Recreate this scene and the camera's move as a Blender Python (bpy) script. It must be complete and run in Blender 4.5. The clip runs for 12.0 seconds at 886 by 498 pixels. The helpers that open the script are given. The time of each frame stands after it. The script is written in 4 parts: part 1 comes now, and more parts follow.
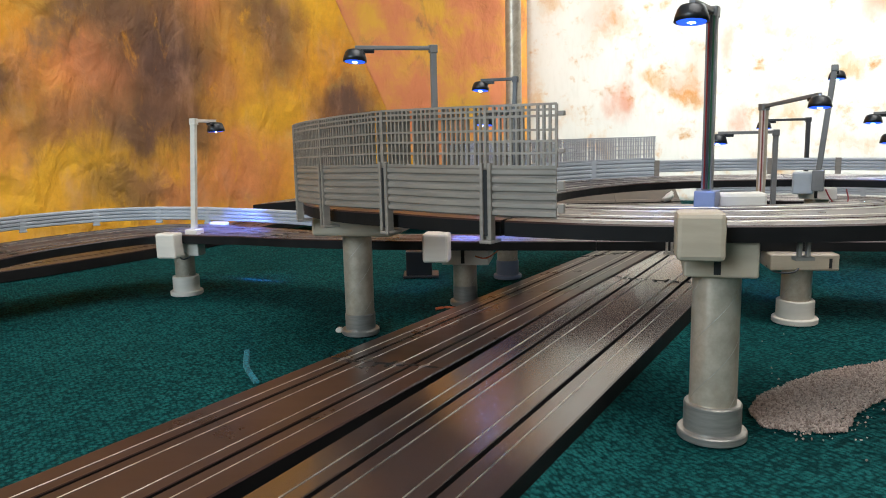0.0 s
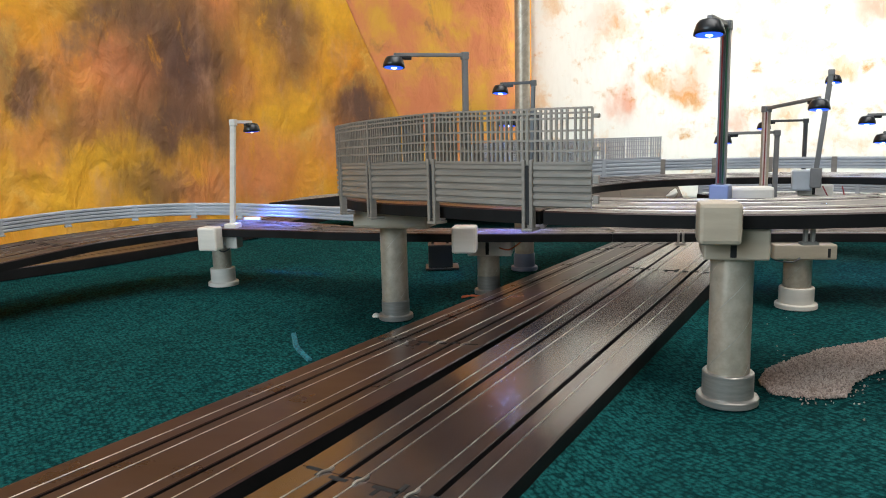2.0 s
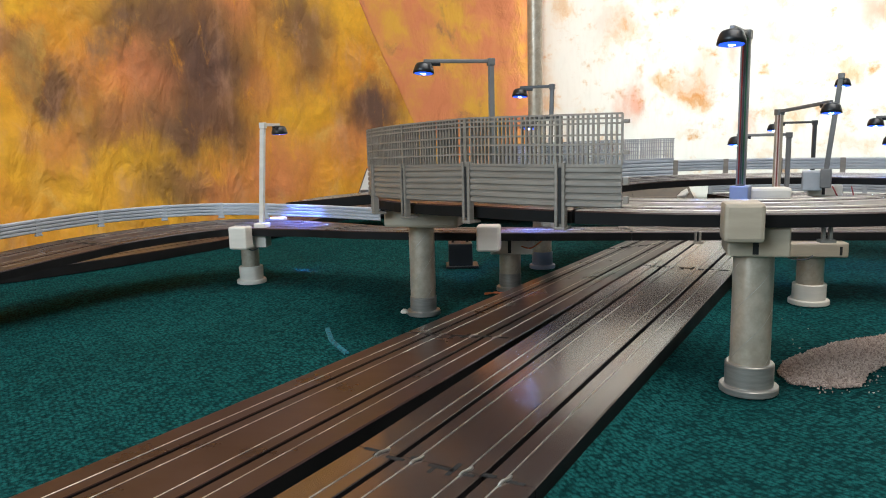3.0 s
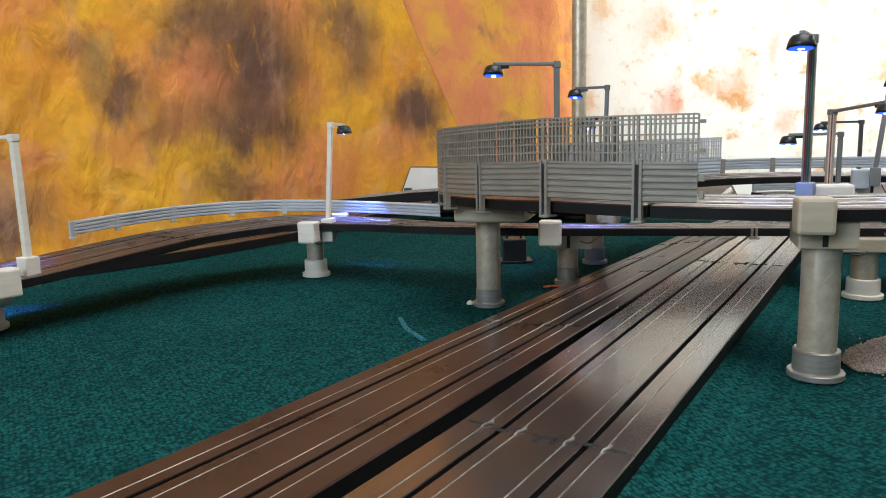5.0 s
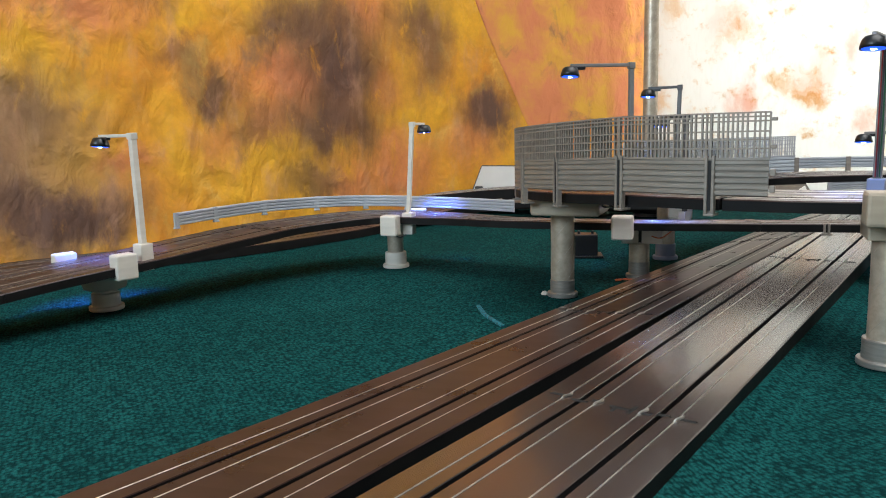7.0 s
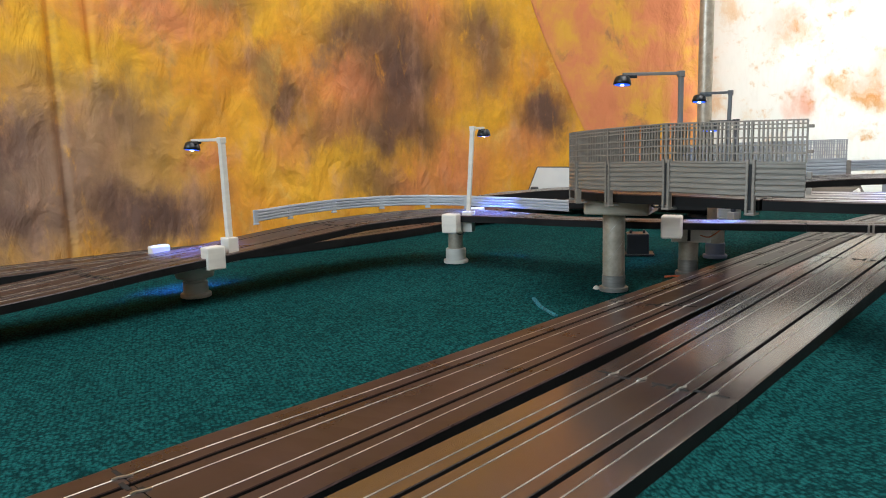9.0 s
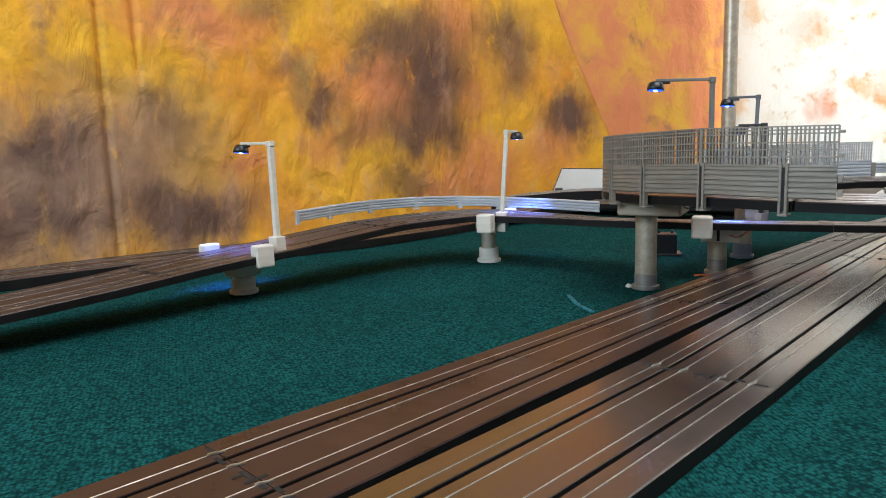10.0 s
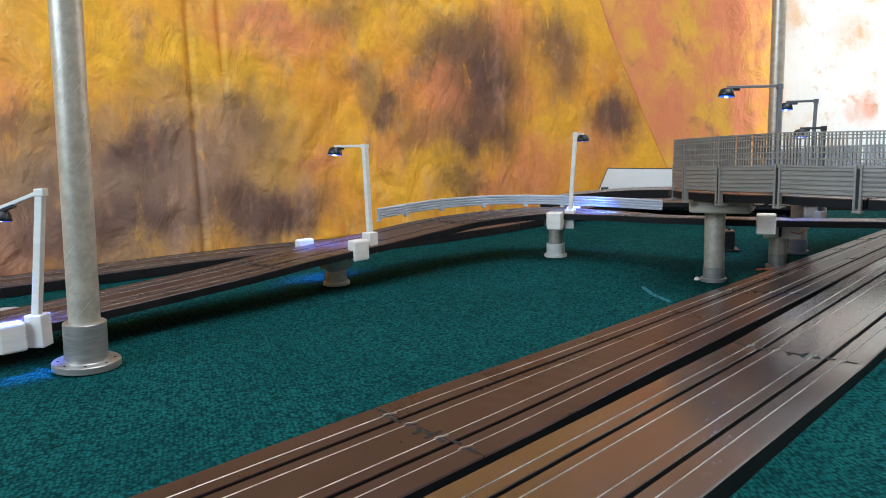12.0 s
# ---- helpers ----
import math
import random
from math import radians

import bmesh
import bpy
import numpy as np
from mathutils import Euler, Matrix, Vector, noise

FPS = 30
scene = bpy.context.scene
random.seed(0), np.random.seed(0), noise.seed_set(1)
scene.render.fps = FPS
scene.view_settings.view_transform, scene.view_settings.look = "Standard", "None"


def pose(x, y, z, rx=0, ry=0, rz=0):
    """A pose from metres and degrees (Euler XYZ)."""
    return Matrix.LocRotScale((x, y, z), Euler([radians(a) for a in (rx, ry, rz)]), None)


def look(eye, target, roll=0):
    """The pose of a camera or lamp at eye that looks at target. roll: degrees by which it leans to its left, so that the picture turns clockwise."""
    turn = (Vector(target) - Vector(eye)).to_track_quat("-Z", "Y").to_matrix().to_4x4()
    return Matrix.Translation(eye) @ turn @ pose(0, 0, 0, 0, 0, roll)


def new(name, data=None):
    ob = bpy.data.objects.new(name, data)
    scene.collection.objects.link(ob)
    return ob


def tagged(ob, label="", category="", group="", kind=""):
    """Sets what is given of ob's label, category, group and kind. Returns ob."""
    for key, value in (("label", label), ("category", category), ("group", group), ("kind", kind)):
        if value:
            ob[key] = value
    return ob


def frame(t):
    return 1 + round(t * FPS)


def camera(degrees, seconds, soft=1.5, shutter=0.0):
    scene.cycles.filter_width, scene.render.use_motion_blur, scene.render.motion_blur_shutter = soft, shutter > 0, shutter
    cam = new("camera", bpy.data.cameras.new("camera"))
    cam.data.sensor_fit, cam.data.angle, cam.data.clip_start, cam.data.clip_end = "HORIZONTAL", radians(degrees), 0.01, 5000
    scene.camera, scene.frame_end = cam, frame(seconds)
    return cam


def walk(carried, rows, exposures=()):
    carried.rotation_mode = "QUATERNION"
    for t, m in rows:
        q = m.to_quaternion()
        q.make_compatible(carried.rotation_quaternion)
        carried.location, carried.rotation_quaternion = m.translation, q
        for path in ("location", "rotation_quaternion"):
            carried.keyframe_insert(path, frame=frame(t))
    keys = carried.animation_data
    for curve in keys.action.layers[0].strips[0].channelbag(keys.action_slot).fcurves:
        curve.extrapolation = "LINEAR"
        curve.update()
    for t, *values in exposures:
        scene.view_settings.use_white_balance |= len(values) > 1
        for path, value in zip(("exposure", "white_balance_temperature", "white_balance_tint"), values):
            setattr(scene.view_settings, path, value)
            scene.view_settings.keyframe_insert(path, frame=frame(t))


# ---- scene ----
cam = camera(61.24, 12.0, 1.0)
PATH = [
    (0, (-0.0037, 0.0137, 0.1473), (-0.2327, 0.4511, 0.0682), -1.39),
    (0.5, (-0.0074, -0.0011, 0.1468), (-0.2345, 0.4373, 0.0677), -1.42),
    (1, (-0.0061, -0.0129, 0.1465), (-0.2319, 0.4261, 0.0672), -1.43),
    (1.5, (-0.0019, -0.0249, 0.1483), (-0.2273, 0.4143, 0.0692), -1.38),
    (2, (-0.0077, -0.0394, 0.1481), (-0.2331, 0.3999, 0.0691), -1.37),
    (2.5, (-0.0114, -0.0559, 0.1501), (-0.2376, 0.3830, 0.0712), -1.39),
    (3, (-0.0146, -0.0696, 0.1512), (-0.2411, 0.3690, 0.0721), -1.43),
    (5, (-0.0332, -0.1134, 0.1522), (-0.2731, 0.3182, 0.0731), -1.45),
    (5.5, (-0.0341, -0.1232, 0.1519), (-0.2806, 0.3047, 0.0733), -1.48),
    (6, (-0.0341, -0.1333, 0.1520), (-0.2887, 0.2899, 0.0737), -1.51),
    (6.5, (-0.0326, -0.1428, 0.1507), (-0.2974, 0.2741, 0.0728), -1.49),
    (7, (-0.0244, -0.1524, 0.1509), (-0.3006, 0.2571, 0.0732), -1.53),
    (7.5, (-0.0213, -0.1638, 0.1515), (-0.3077, 0.2387, 0.0742), -1.57),
    (9.5, (0.0054, -0.2160, 0.1568), (-0.3038, 0.1694, 0.0806), -1.58),
    (10, (0.0017, -0.2375, 0.1587), (-0.3111, 0.1451, 0.0828), -1.60),
    (10.5, (-0.0023, -0.2580, 0.1590), (-0.3185, 0.1219, 0.0833), -1.62),
    (11, (-0.0019, -0.2771, 0.1634), (-0.3209, 0.1004, 0.0879), -1.65),
    (11.5, (-0.0011, -0.3016, 0.1642), (-0.3229, 0.0736, 0.0888), -1.73),
    (12, (-0.0139, -0.3264, 0.1651), (-0.3358, 0.0486, 0.0889), -1.70),
]
walk(cam, [(t, look(eye, target, roll)) for t, eye, target, roll in PATH], [(0.0, 0.05, 6300, 10), (6.0, 0.05, 6250, 10), (10.8, 0.10, 6080, 10), (12.0, 0.12, 5700, 10)])

# ---------------------------------------------------------------- light
world = bpy.data.worlds.new("world")
scene.world = world
world.use_nodes = True
wn = world.node_tree.nodes
sky = wn.new("ShaderNodeTexSky")
sky.sky_type, sky.sun_disc, sky.sun_elevation, sky.sun_rotation = "NISHITA", False, radians(40), radians(10)
world.node_tree.links.new(sky.outputs[0], wn["Background"].inputs[0])
wn["Background"].inputs[1].default_value = 0.1


def area_lamp(name, eye, target, wide, high, watts, colour):
    data = bpy.data.lights.new(name, "AREA")
    data.shape, data.size, data.size_y, data.energy, data.color = "RECTANGLE", wide, high, watts, colour
    ob = new(name, data)
    ob.matrix_world = look(eye, target)
    return ob


# daylight in the window behind the hanging cloth, and two unseen fill lights added overhead and behind
area_lamp("window_light", (0.25, 1.78, 0.42), (0.25, 0.0, 0.36), 1.6, 1.25, 32.0, (0.98, 0.98, 0.97))
area_lamp("overhead_fill", (0.35, 0.20, 1.66), (0.10, 0.25, 0.0), 1.3, 1.3, 34.0, (1.0, 0.97, 0.93))
area_lamp("rear_fill", (-0.65, -1.45, 0.85), (-0.50, 0.2, 0.05), 1.2, 0.8, 32.0, (0.72, 0.89, 1.0))

# ---------------------------------------------------------------- materials


def material(name):
    m = bpy.data.materials.new(name)
    m.use_nodes = True
    t = m.node_tree
    return m, t, t.nodes["Principled BSDF"]


def node(t, kind, **values):
    n = t.nodes.new(kind)
    for key, value in values.items():
        n.inputs[key.replace("_", " ")].default_value = value
    return n


def mixed(t, fac, a, b, mode="MIX"):
    n = t.nodes.new("ShaderNodeMix")
    n.data_type, n.blend_type = "RGBA", mode
    for socket, value in ((n.inputs[0], fac), (n.inputs[6], a), (n.inputs[7], b)):
        if hasattr(value, "is_output"):
            t.links.new(value, socket)
        else:
            socket.default_value = value
    return n.outputs[2]


def ramp(t, fac, low, high):
    n = t.nodes.new("ShaderNodeMapRange")
    n.interpolation_type = "SMOOTHSTEP"
    t.links.new(fac, n.inputs[0])
    n.inputs[1].default_value, n.inputs[2].default_value = low, high
    return n.outputs[0]


def coords(t, kind="Object", scale=(1, 1, 1), turn=0.0):
    c = t.nodes.new("ShaderNodeTexCoord")
    m = t.nodes.new("ShaderNodeMapping")
    m.inputs["Scale"].default_value = scale
    m.inputs["Rotation"].default_value = (0, 0, radians(turn))
    t.links.new(c.outputs[kind], m.inputs[0])
    return m.outputs[0]


def noise_of(t, vector, scale, detail=4.0, rough=0.55, distort=0.0):
    n = node(t, "ShaderNodeTexNoise", Scale=scale, Detail=detail, Roughness=rough, Distortion=distort)
    t.links.new(vector, n.inputs["Vector"])
    return n.outputs[0]


def bump(t, p, height, strength, distance):
    n = node(t, "ShaderNodeBump", Strength=strength, Distance=distance)
    t.links.new(height, n.inputs["Height"])
    t.links.new(n.outputs[0], p.inputs["Normal"])


def surface(name, colour, rough, metal=0.0, vary=0.25, scale=60.0, grain=900.0, bumpy=0.15, depth=0.0003, spec=0.5, stretch=(1, 1, 1)):
    """A plain surface with stains at one scale and grain at another."""
    m, t, p = material(name)
    v = coords(t, "Object", stretch)
    big, fine = noise_of(t, v, scale, 5), noise_of(t, v, grain, 3)
    dark = tuple(c * (1 - vary) for c in colour) + (1,)
    light = tuple(min(1, c * (1 + vary * 0.6)) for c in colour) + (1,)
    t.links.new(mixed(t, ramp(t, big, 0.3, 0.7), dark, light), p.inputs["Base Color"])
    r = t.nodes.new("ShaderNodeMapRange")
    t.links.new(big, r.inputs[0])
    r.inputs[3].default_value, r.inputs[4].default_value = rough * 0.8, min(1, rough * 1.25)
    t.links.new(r.outputs[0], p.inputs["Roughness"])
    p.inputs["Metallic"].default_value = metal
    p.inputs["Specular IOR Level"].default_value = spec
    bump(t, p, fine, bumpy, depth)
    return m


TRACK = surface("track_plastic", (0.038, 0.0200, 0.0168), 0.28, vary=0.25, scale=22, grain=1600, bumpy=0.008, depth=0.0002, spec=0.22)
# a lighter, duller brown than the track plastic, for the banked run
BANKED = surface("lighter_brown_track_plastic", (0.085, 0.062, 0.048), 0.45, vary=0.3, scale=30, grain=1500, bumpy=0.02, depth=0.0002)
PEBBLED = surface("pebbled_track_plastic", (0.036, 0.0225, 0.0195), 0.24, vary=0.25, scale=22, grain=1500, bumpy=0.008, depth=0.0002, spec=0.8)
PEBBLED.node_tree.nodes["Principled BSDF"].inputs["Coat Weight"].default_value = 0.6
PEBBLED.node_tree.nodes["Principled BSDF"].inputs["Coat Roughness"].default_value = 0.17
TRACK_SIDE = surface("dark_track_side", (0.010, 0.0093, 0.0090), 0.5, scale=40, spec=0.12)
RAIL = surface("rail_steel", (0.62, 0.59, 0.54), 0.40, 1.0, scale=90, bumpy=0.05)
# darker copy of the rail steel: brown tarnish, plus dimmer light in the colour
DIMMED_RAIL = surface("dimmed_tarnished_rail_steel", (0.26, 0.222, 0.185), 0.5, 1.0, scale=90, bumpy=0.05)
GROOVE = surface("joint_shadow_gap", (0.006, 0.006, 0.006), 0.7)
GREY = surface("grey_print_plastic", (0.240, 0.209, 0.176), 0.36, 0.1, vary=0.15, scale=40, grain=500, bumpy=0.2, stretch=(1, 1, 6))
PALE = surface("pale_grey_plastic", (0.40, 0.415, 0.44), 0.35, 0.1, vary=0.12, scale=30, grain=500)
WHITE = surface("white_print_plastic", (0.63, 0.575, 0.50), 0.45, vary=0.08, scale=30, grain=700, bumpy=0.25, stretch=(1, 1, 5))
# cream, with the shade on block and saddles darkened into it
CREAM = surface("shaded_cream_print_plastic", (0.39, 0.32, 0.235), 0.5, vary=0.10, scale=40, grain=700, bumpy=0.25, stretch=(1, 1, 5))
BLUEGREY = surface("blue_grey_plastic", (0.20, 0.23, 0.32), 0.45, vary=0.1, scale=40)
SOCKET = surface("silver_print_plastic", (0.32, 0.295, 0.265), 0.32, 0.55, vary=0.18, scale=60, grain=400, bumpy=0.3, stretch=(1, 1, 8))
DARK = surface("dark_grey_plastic", (0.055, 0.056, 0.06), 0.4, vary=0.2)
BLACK = surface("black_plastic", (0.012, 0.013, 0.015), 0.35)
POST = surface("post_grey_plastic", (0.17, 0.165, 0.16), 0.42, vary=0.15)
BOARD = surface("white_board", (0.74, 0.74, 0.70), 0.5, vary=0.06, scale=12)
PLASTER = surface("plain_plaster", (0.55, 0.52, 0.48), 0.8, vary=0.08, scale=4, grain=150)
RED = surface("red_wire_coat", (0.22, 0.02, 0.02), 0.4)
GREEN = surface("green_wire_coat", (0.02, 0.09, 0.04), 0.4)
PINK = surface("pale_wire_coat", (0.62, 0.50, 0.46), 0.45)
ORANGE = surface("orange_wire_coat", (0.55, 0.13, 0.04), 0.45)
# colour of the painted blue light streak on the carpet
STREAK = surface("pale_blue_light_streak", (0.008, 0.125, 0.155), 0.95, vary=0.75, scale=420)


def carpet_material():
    """Rows of small looped tufts: broad stains, woven dashes, fuzzy yarn, and painted shade in the pits."""
    m, t, p = material("green_carpet")
    v = coords(t, "Object", (1, 1, 1), 31)
    wob = noise_of(t, v, 45, 3)
    squash = t.nodes.new("ShaderNodeMapping")
    squash.inputs["Scale"].default_value = (0.95, 1.05, 1.0)
    t.links.new(v, squash.inputs[0])
    loop = t.nodes.new("ShaderNodeTexVoronoi")
    loop.feature = "SMOOTH_F1"
    loop.inputs["Scale"].default_value, loop.inputs["Randomness"].default_value, loop.inputs["Smoothness"].default_value = 360, 0.62, 0.4
    t.links.new(squash.outputs[0], loop.inputs["Vector"])
    yarn = noise_of(t, squash.outputs[0], 640, 3, 0.65)
    fuzz = noise_of(t, v, 1300, 3, 0.7)
    patch = noise_of(t, v, 8, 5, 0.6)
    base = mixed(t, ramp(t, patch, 0.3, 0.7), (0.0105, 0.086, 0.082, 1), (0.0155, 0.112, 0.108, 1))
    base = mixed(t, ramp(t, noise_of(t, v, 60, 4, 0.6), 0.45, 0.72), base, (0.0080, 0.065, 0.062, 1))
    # shade between loops and in the yarn's hollows is mixed into the colour
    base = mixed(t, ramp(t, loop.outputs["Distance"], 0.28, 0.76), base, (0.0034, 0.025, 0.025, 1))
    base = mixed(t, ramp(t, yarn, 0.60, 0.80), base, (0.020, 0.115, 0.108, 1))
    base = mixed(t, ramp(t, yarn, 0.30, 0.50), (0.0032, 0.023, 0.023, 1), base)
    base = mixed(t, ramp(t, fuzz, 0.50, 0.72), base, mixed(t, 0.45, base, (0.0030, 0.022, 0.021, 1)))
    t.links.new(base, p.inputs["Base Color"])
    p.inputs["Roughness"].default_value = 0.95
    p.inputs["Specular IOR Level"].default_value = 0.03
    h = t.nodes.new("ShaderNodeMath")
    h.operation = "SUBTRACT"
    t.links.new(yarn, h.inputs[0])
    t.links.new(loop.outputs["Distance"], h.inputs[1])
    h2 = t.nodes.new("ShaderNodeMath")
    h2.operation = "ADD"
    t.links.new(h.outputs[0], h2.inputs[0])
    t.links.new(wob, h2.inputs[1])
    bump(t, p, h2.outputs[0], 0.9, 0.0022)
    return m


CARPET = carpet_material()


def tube_material():
    """Spirally wound, silver-painted card tube."""
    m, t, p = material("spiral_silver_tube")
    v = coords(t, "Object")
    sep = t.nodes.new("ShaderNodeSeparateXYZ")
    t.links.new(v, sep.inputs[0])
    turn = t.nodes.new("ShaderNodeMath")
    turn.operation = "ARCTAN2"
    t.links.new(sep.outputs[1], turn.inputs[0])
    t.links.new(sep.outputs[0], turn.inputs[1])
    wind = t.nodes.new("ShaderNodeMath")
    wind.operation = "MULTIPLY_ADD"
    t.links.new(turn.outputs[0], wind.inputs[0])
    wind.inputs[1].default_value = -3 / (2 * math.pi)
    up = t.nodes.new("ShaderNodeMath")
    up.operation = "MULTIPLY"
    t.links.new(sep.outputs[2], up.inputs[0])
    up.inputs[1].default_value = 1 / 0.0255
    t.links.new(up.outputs[0], wind.inputs[2])
    part_of = t.nodes.new("ShaderNodeMath")
    part_of.operation = "FRACT"
    t.links.new(wind.outputs[0], part_of.inputs[0])
    seam = ramp(t, part_of.outputs[0], 0.0, 0.03)
    grain = noise_of(t, coords(t, "Object", (1, 1, 0.25)), 260, 4)
    blot = noise_of(t, v, 90, 5, 0.65)
    worn = ramp(t, noise_of(t, v, 55, 4), 0.40, 0.62)
    col = mixed(t, ramp(t, blot, 0.3, 0.75), (0.38, 0.315, 0.24, 1), (0.54, 0.465, 0.37, 1))
    col = mixed(t, seam, mixed(t, worn, (0.34, 0.31, 0.27, 1), (0.72, 0.68, 0.60, 1)), col)
    t.links.new(col, p.inputs["Base Color"])
    p.inputs["Metallic"].default_value = 0.4
    p.inputs["Roughness"].default_value = 0.36
    add = t.nodes.new("ShaderNodeMath")
    add.operation = "MULTIPLY_ADD"
    t.links.new(seam, add.inputs[0])
    add.inputs[1].default_value = 1.0
    t.links.new(grain, add.inputs[2])
    bump(t, p, add.outputs[0], 0.3, 0.0004)
    return m


TUBE = tube_material()


def dyed(t, base, uv, blots, colour, wobble):
    """Lays soft dyed blots (place along the cloth, height, half width, half height, strength) over a colour."""
    rags = ramp(t, noise_of(t, coords(t, "UV", (26, 13, 1), 12), 1.0, 6, 0.68, 0.6), 0.22, 0.46)
    for u, v, a, b, k in blots:
        m = t.nodes.new("ShaderNodeMapping")
        m.vector_type = "TEXTURE"
        m.inputs["Location"].default_value = (u, v, 0)
        m.inputs["Scale"].default_value = (a, b, 1)
        t.links.new(wobble, m.inputs[0])
        g = t.nodes.new("ShaderNodeVectorMath")
        g.operation = "LENGTH"
        t.links.new(m.outputs[0], g.inputs[0])
        r = t.nodes.new("ShaderNodeMapRange")
        r.interpolation_type = "SMOOTHSTEP"
        t.links.new(g.outputs["Value"], r.inputs[0])
        r.inputs[1].default_value, r.inputs[2].default_value = 0.20, 1.40
        r.inputs[3].default_value, r.inputs[4].default_value = k, 0.0
        torn = t.nodes.new("ShaderNodeMath")
        torn.operation = "MULTIPLY"
        t.links.new(r.outputs[0], torn.inputs[0])
        t.links.new(rags, torn.inputs[1])
        base = mixed(t, torn.outputs[0], base, colour)
    return base


def cloth_uv(t, warp, scale):
    """The cloth's own metres, pulled about as dye runs."""
    c = t.nodes.new("ShaderNodeTexCoord")
    n = node(t, "ShaderNodeTexNoise", Scale=scale, Detail=7.0, Roughness=0.68)
    squash = t.nodes.new("ShaderNodeMapping")
    squash.inputs["Scale"].default_value = (1.0, 0.55, 1.0)
    t.links.new(c.outputs["UV"], squash.inputs[0])
    t.links.new(squash.outputs[0], n.inputs["Vector"])
    s = t.nodes.new("ShaderNodeVectorMath")
    s.operation = "MULTIPLY_ADD"
    t.links.new(n.outputs[1], s.inputs[0])
    s.inputs[1].default_value = (warp, warp * 1.5, 0)
    s.inputs[2].default_value = (-warp / 2, -warp * 0.75, 0)
    a = t.nodes.new("ShaderNodeVectorMath")
    a.operation = "ADD"
    t.links.new(c.outputs["UV"], a.inputs[0])
    t.links.new(s.outputs[0], a.inputs[1])
    flat = t.nodes.new("ShaderNodeVectorMath")
    flat.operation = "MULTIPLY"
    flat.inputs[1].default_value = (1, 1, 0)
    t.links.new(a.outputs[0], flat.inputs[0])
    return c.outputs["UV"], flat.outputs[0]


DARK_BLOTS = [
    (1.747, 0.264, 0.12, 0.12, 0.95), (1.640, 0.325, 0.10, 0.06, 0.8), (1.498, 0.221, 0.055, 0.045, 0.85), (1.690, 0.165, 0.11, 0.06, 0.85), (2.105, 0.185, 0.085, 0.065, 0.95),
    (1.959, 0.320, 0.06, 0.10, 0.75), (1.245, 0.060, 0.07, 0.04, 0.8), (1.310, 0.045, 0.07, 0.045, 0.85), (1.094, 0.150, 0.06, 0.03, 0.75), (1.085, 0.060, 0.07, 0.04, 0.7),
    (1.452, 0.271, 0.05, 0.03, 0.6), (1.672, 0.078, 0.08, 0.03, 0.7), (1.795, 0.150, 0.05, 0.05, 0.7), (1.555, 0.165, 0.05, 0.035, 0.5), (1.90, 0.345, 0.06, 0.05, 0.55),
    (1.47, 0.43, 0.14, 0.04, 0.7), (1.15, 0.245, 0.05, 0.03, 0.45), (1.245, 0.195, 0.05, 0.05, 0.5), (0.98, 0.05, 0.10, 0.05, 0.6), (0.95, 0.20, 0.08, 0.03, 0.55), (1.42, 0.36, 0.06, 0.035, 0.55),
]
TAN_BLOTS = [(1.135, 0.100, 0.20, 0.12, 0.9), (1.02, 0.09, 0.16, 0.12, 0.8), (1.25, 0.19, 0.10, 0.07, 0.55), (0.80, 0.12, 0.22, 0.10, 0.5), (1.30, 0.05, 0.10, 0.06, 0.7)]
RED_BLOTS = [
    (1.300, 0.330, 0.12, 0.04, 0.9), (1.367, 0.122, 0.05, 0.024, 0.8), (1.620, 0.241, 0.085, 0.055, 0.9), (1.878, 0.085, 0.10, 0.085, 0.85), (1.752, 0.060, 0.08, 0.05, 0.8),
    (1.50, 0.145, 0.05, 0.04, 0.55), (0.93, 0.05, 0.09, 0.05, 0.8), (0.936, 0.224, 0.05, 0.06, 0.6), (1.80, 0.37, 0.09, 0.06, 0.8), (1.60, 0.175, 0.06, 0.04, 0.6), (1.86, 0.235, 0.05, 0.05, 0.5), (2.06, 0.12, 0.08, 0.05, 0.6),
]


def crumple(t, p, scale, turn, strength):
    """Ironed-in creases: crossing sharp ridges over soft billows."""
    soft = noise_of(t, coords(t, "UV", (scale * 1.5, scale, 1), turn), 1.0, 4, 0.55, 0.4)
    ridge = t.nodes.new("ShaderNodeTexNoise")
    ridge.noise_type = "RIDGED_MULTIFRACTAL"
    for key, value in (("Scale", 1.0), ("Detail", 2.5), ("Roughness", 0.5), ("Lacunarity", 2.2), ("Distortion", 0.25)):
        ridge.inputs[key].default_value = value
    t.links.new(coords(t, "UV", (scale * 1.25, scale * 0.8, 1), turn - 50), ridge.inputs["Vector"])
    both = t.nodes.new("ShaderNodeMath")
    both.operation = "MULTIPLY_ADD"
    t.links.new(ridge.outputs[0], both.inputs[0])
    both.inputs[1].default_value = 0.30
    t.links.new(soft, both.inputs[2])
    bump(t, p, both.outputs[0], strength, 0.017)


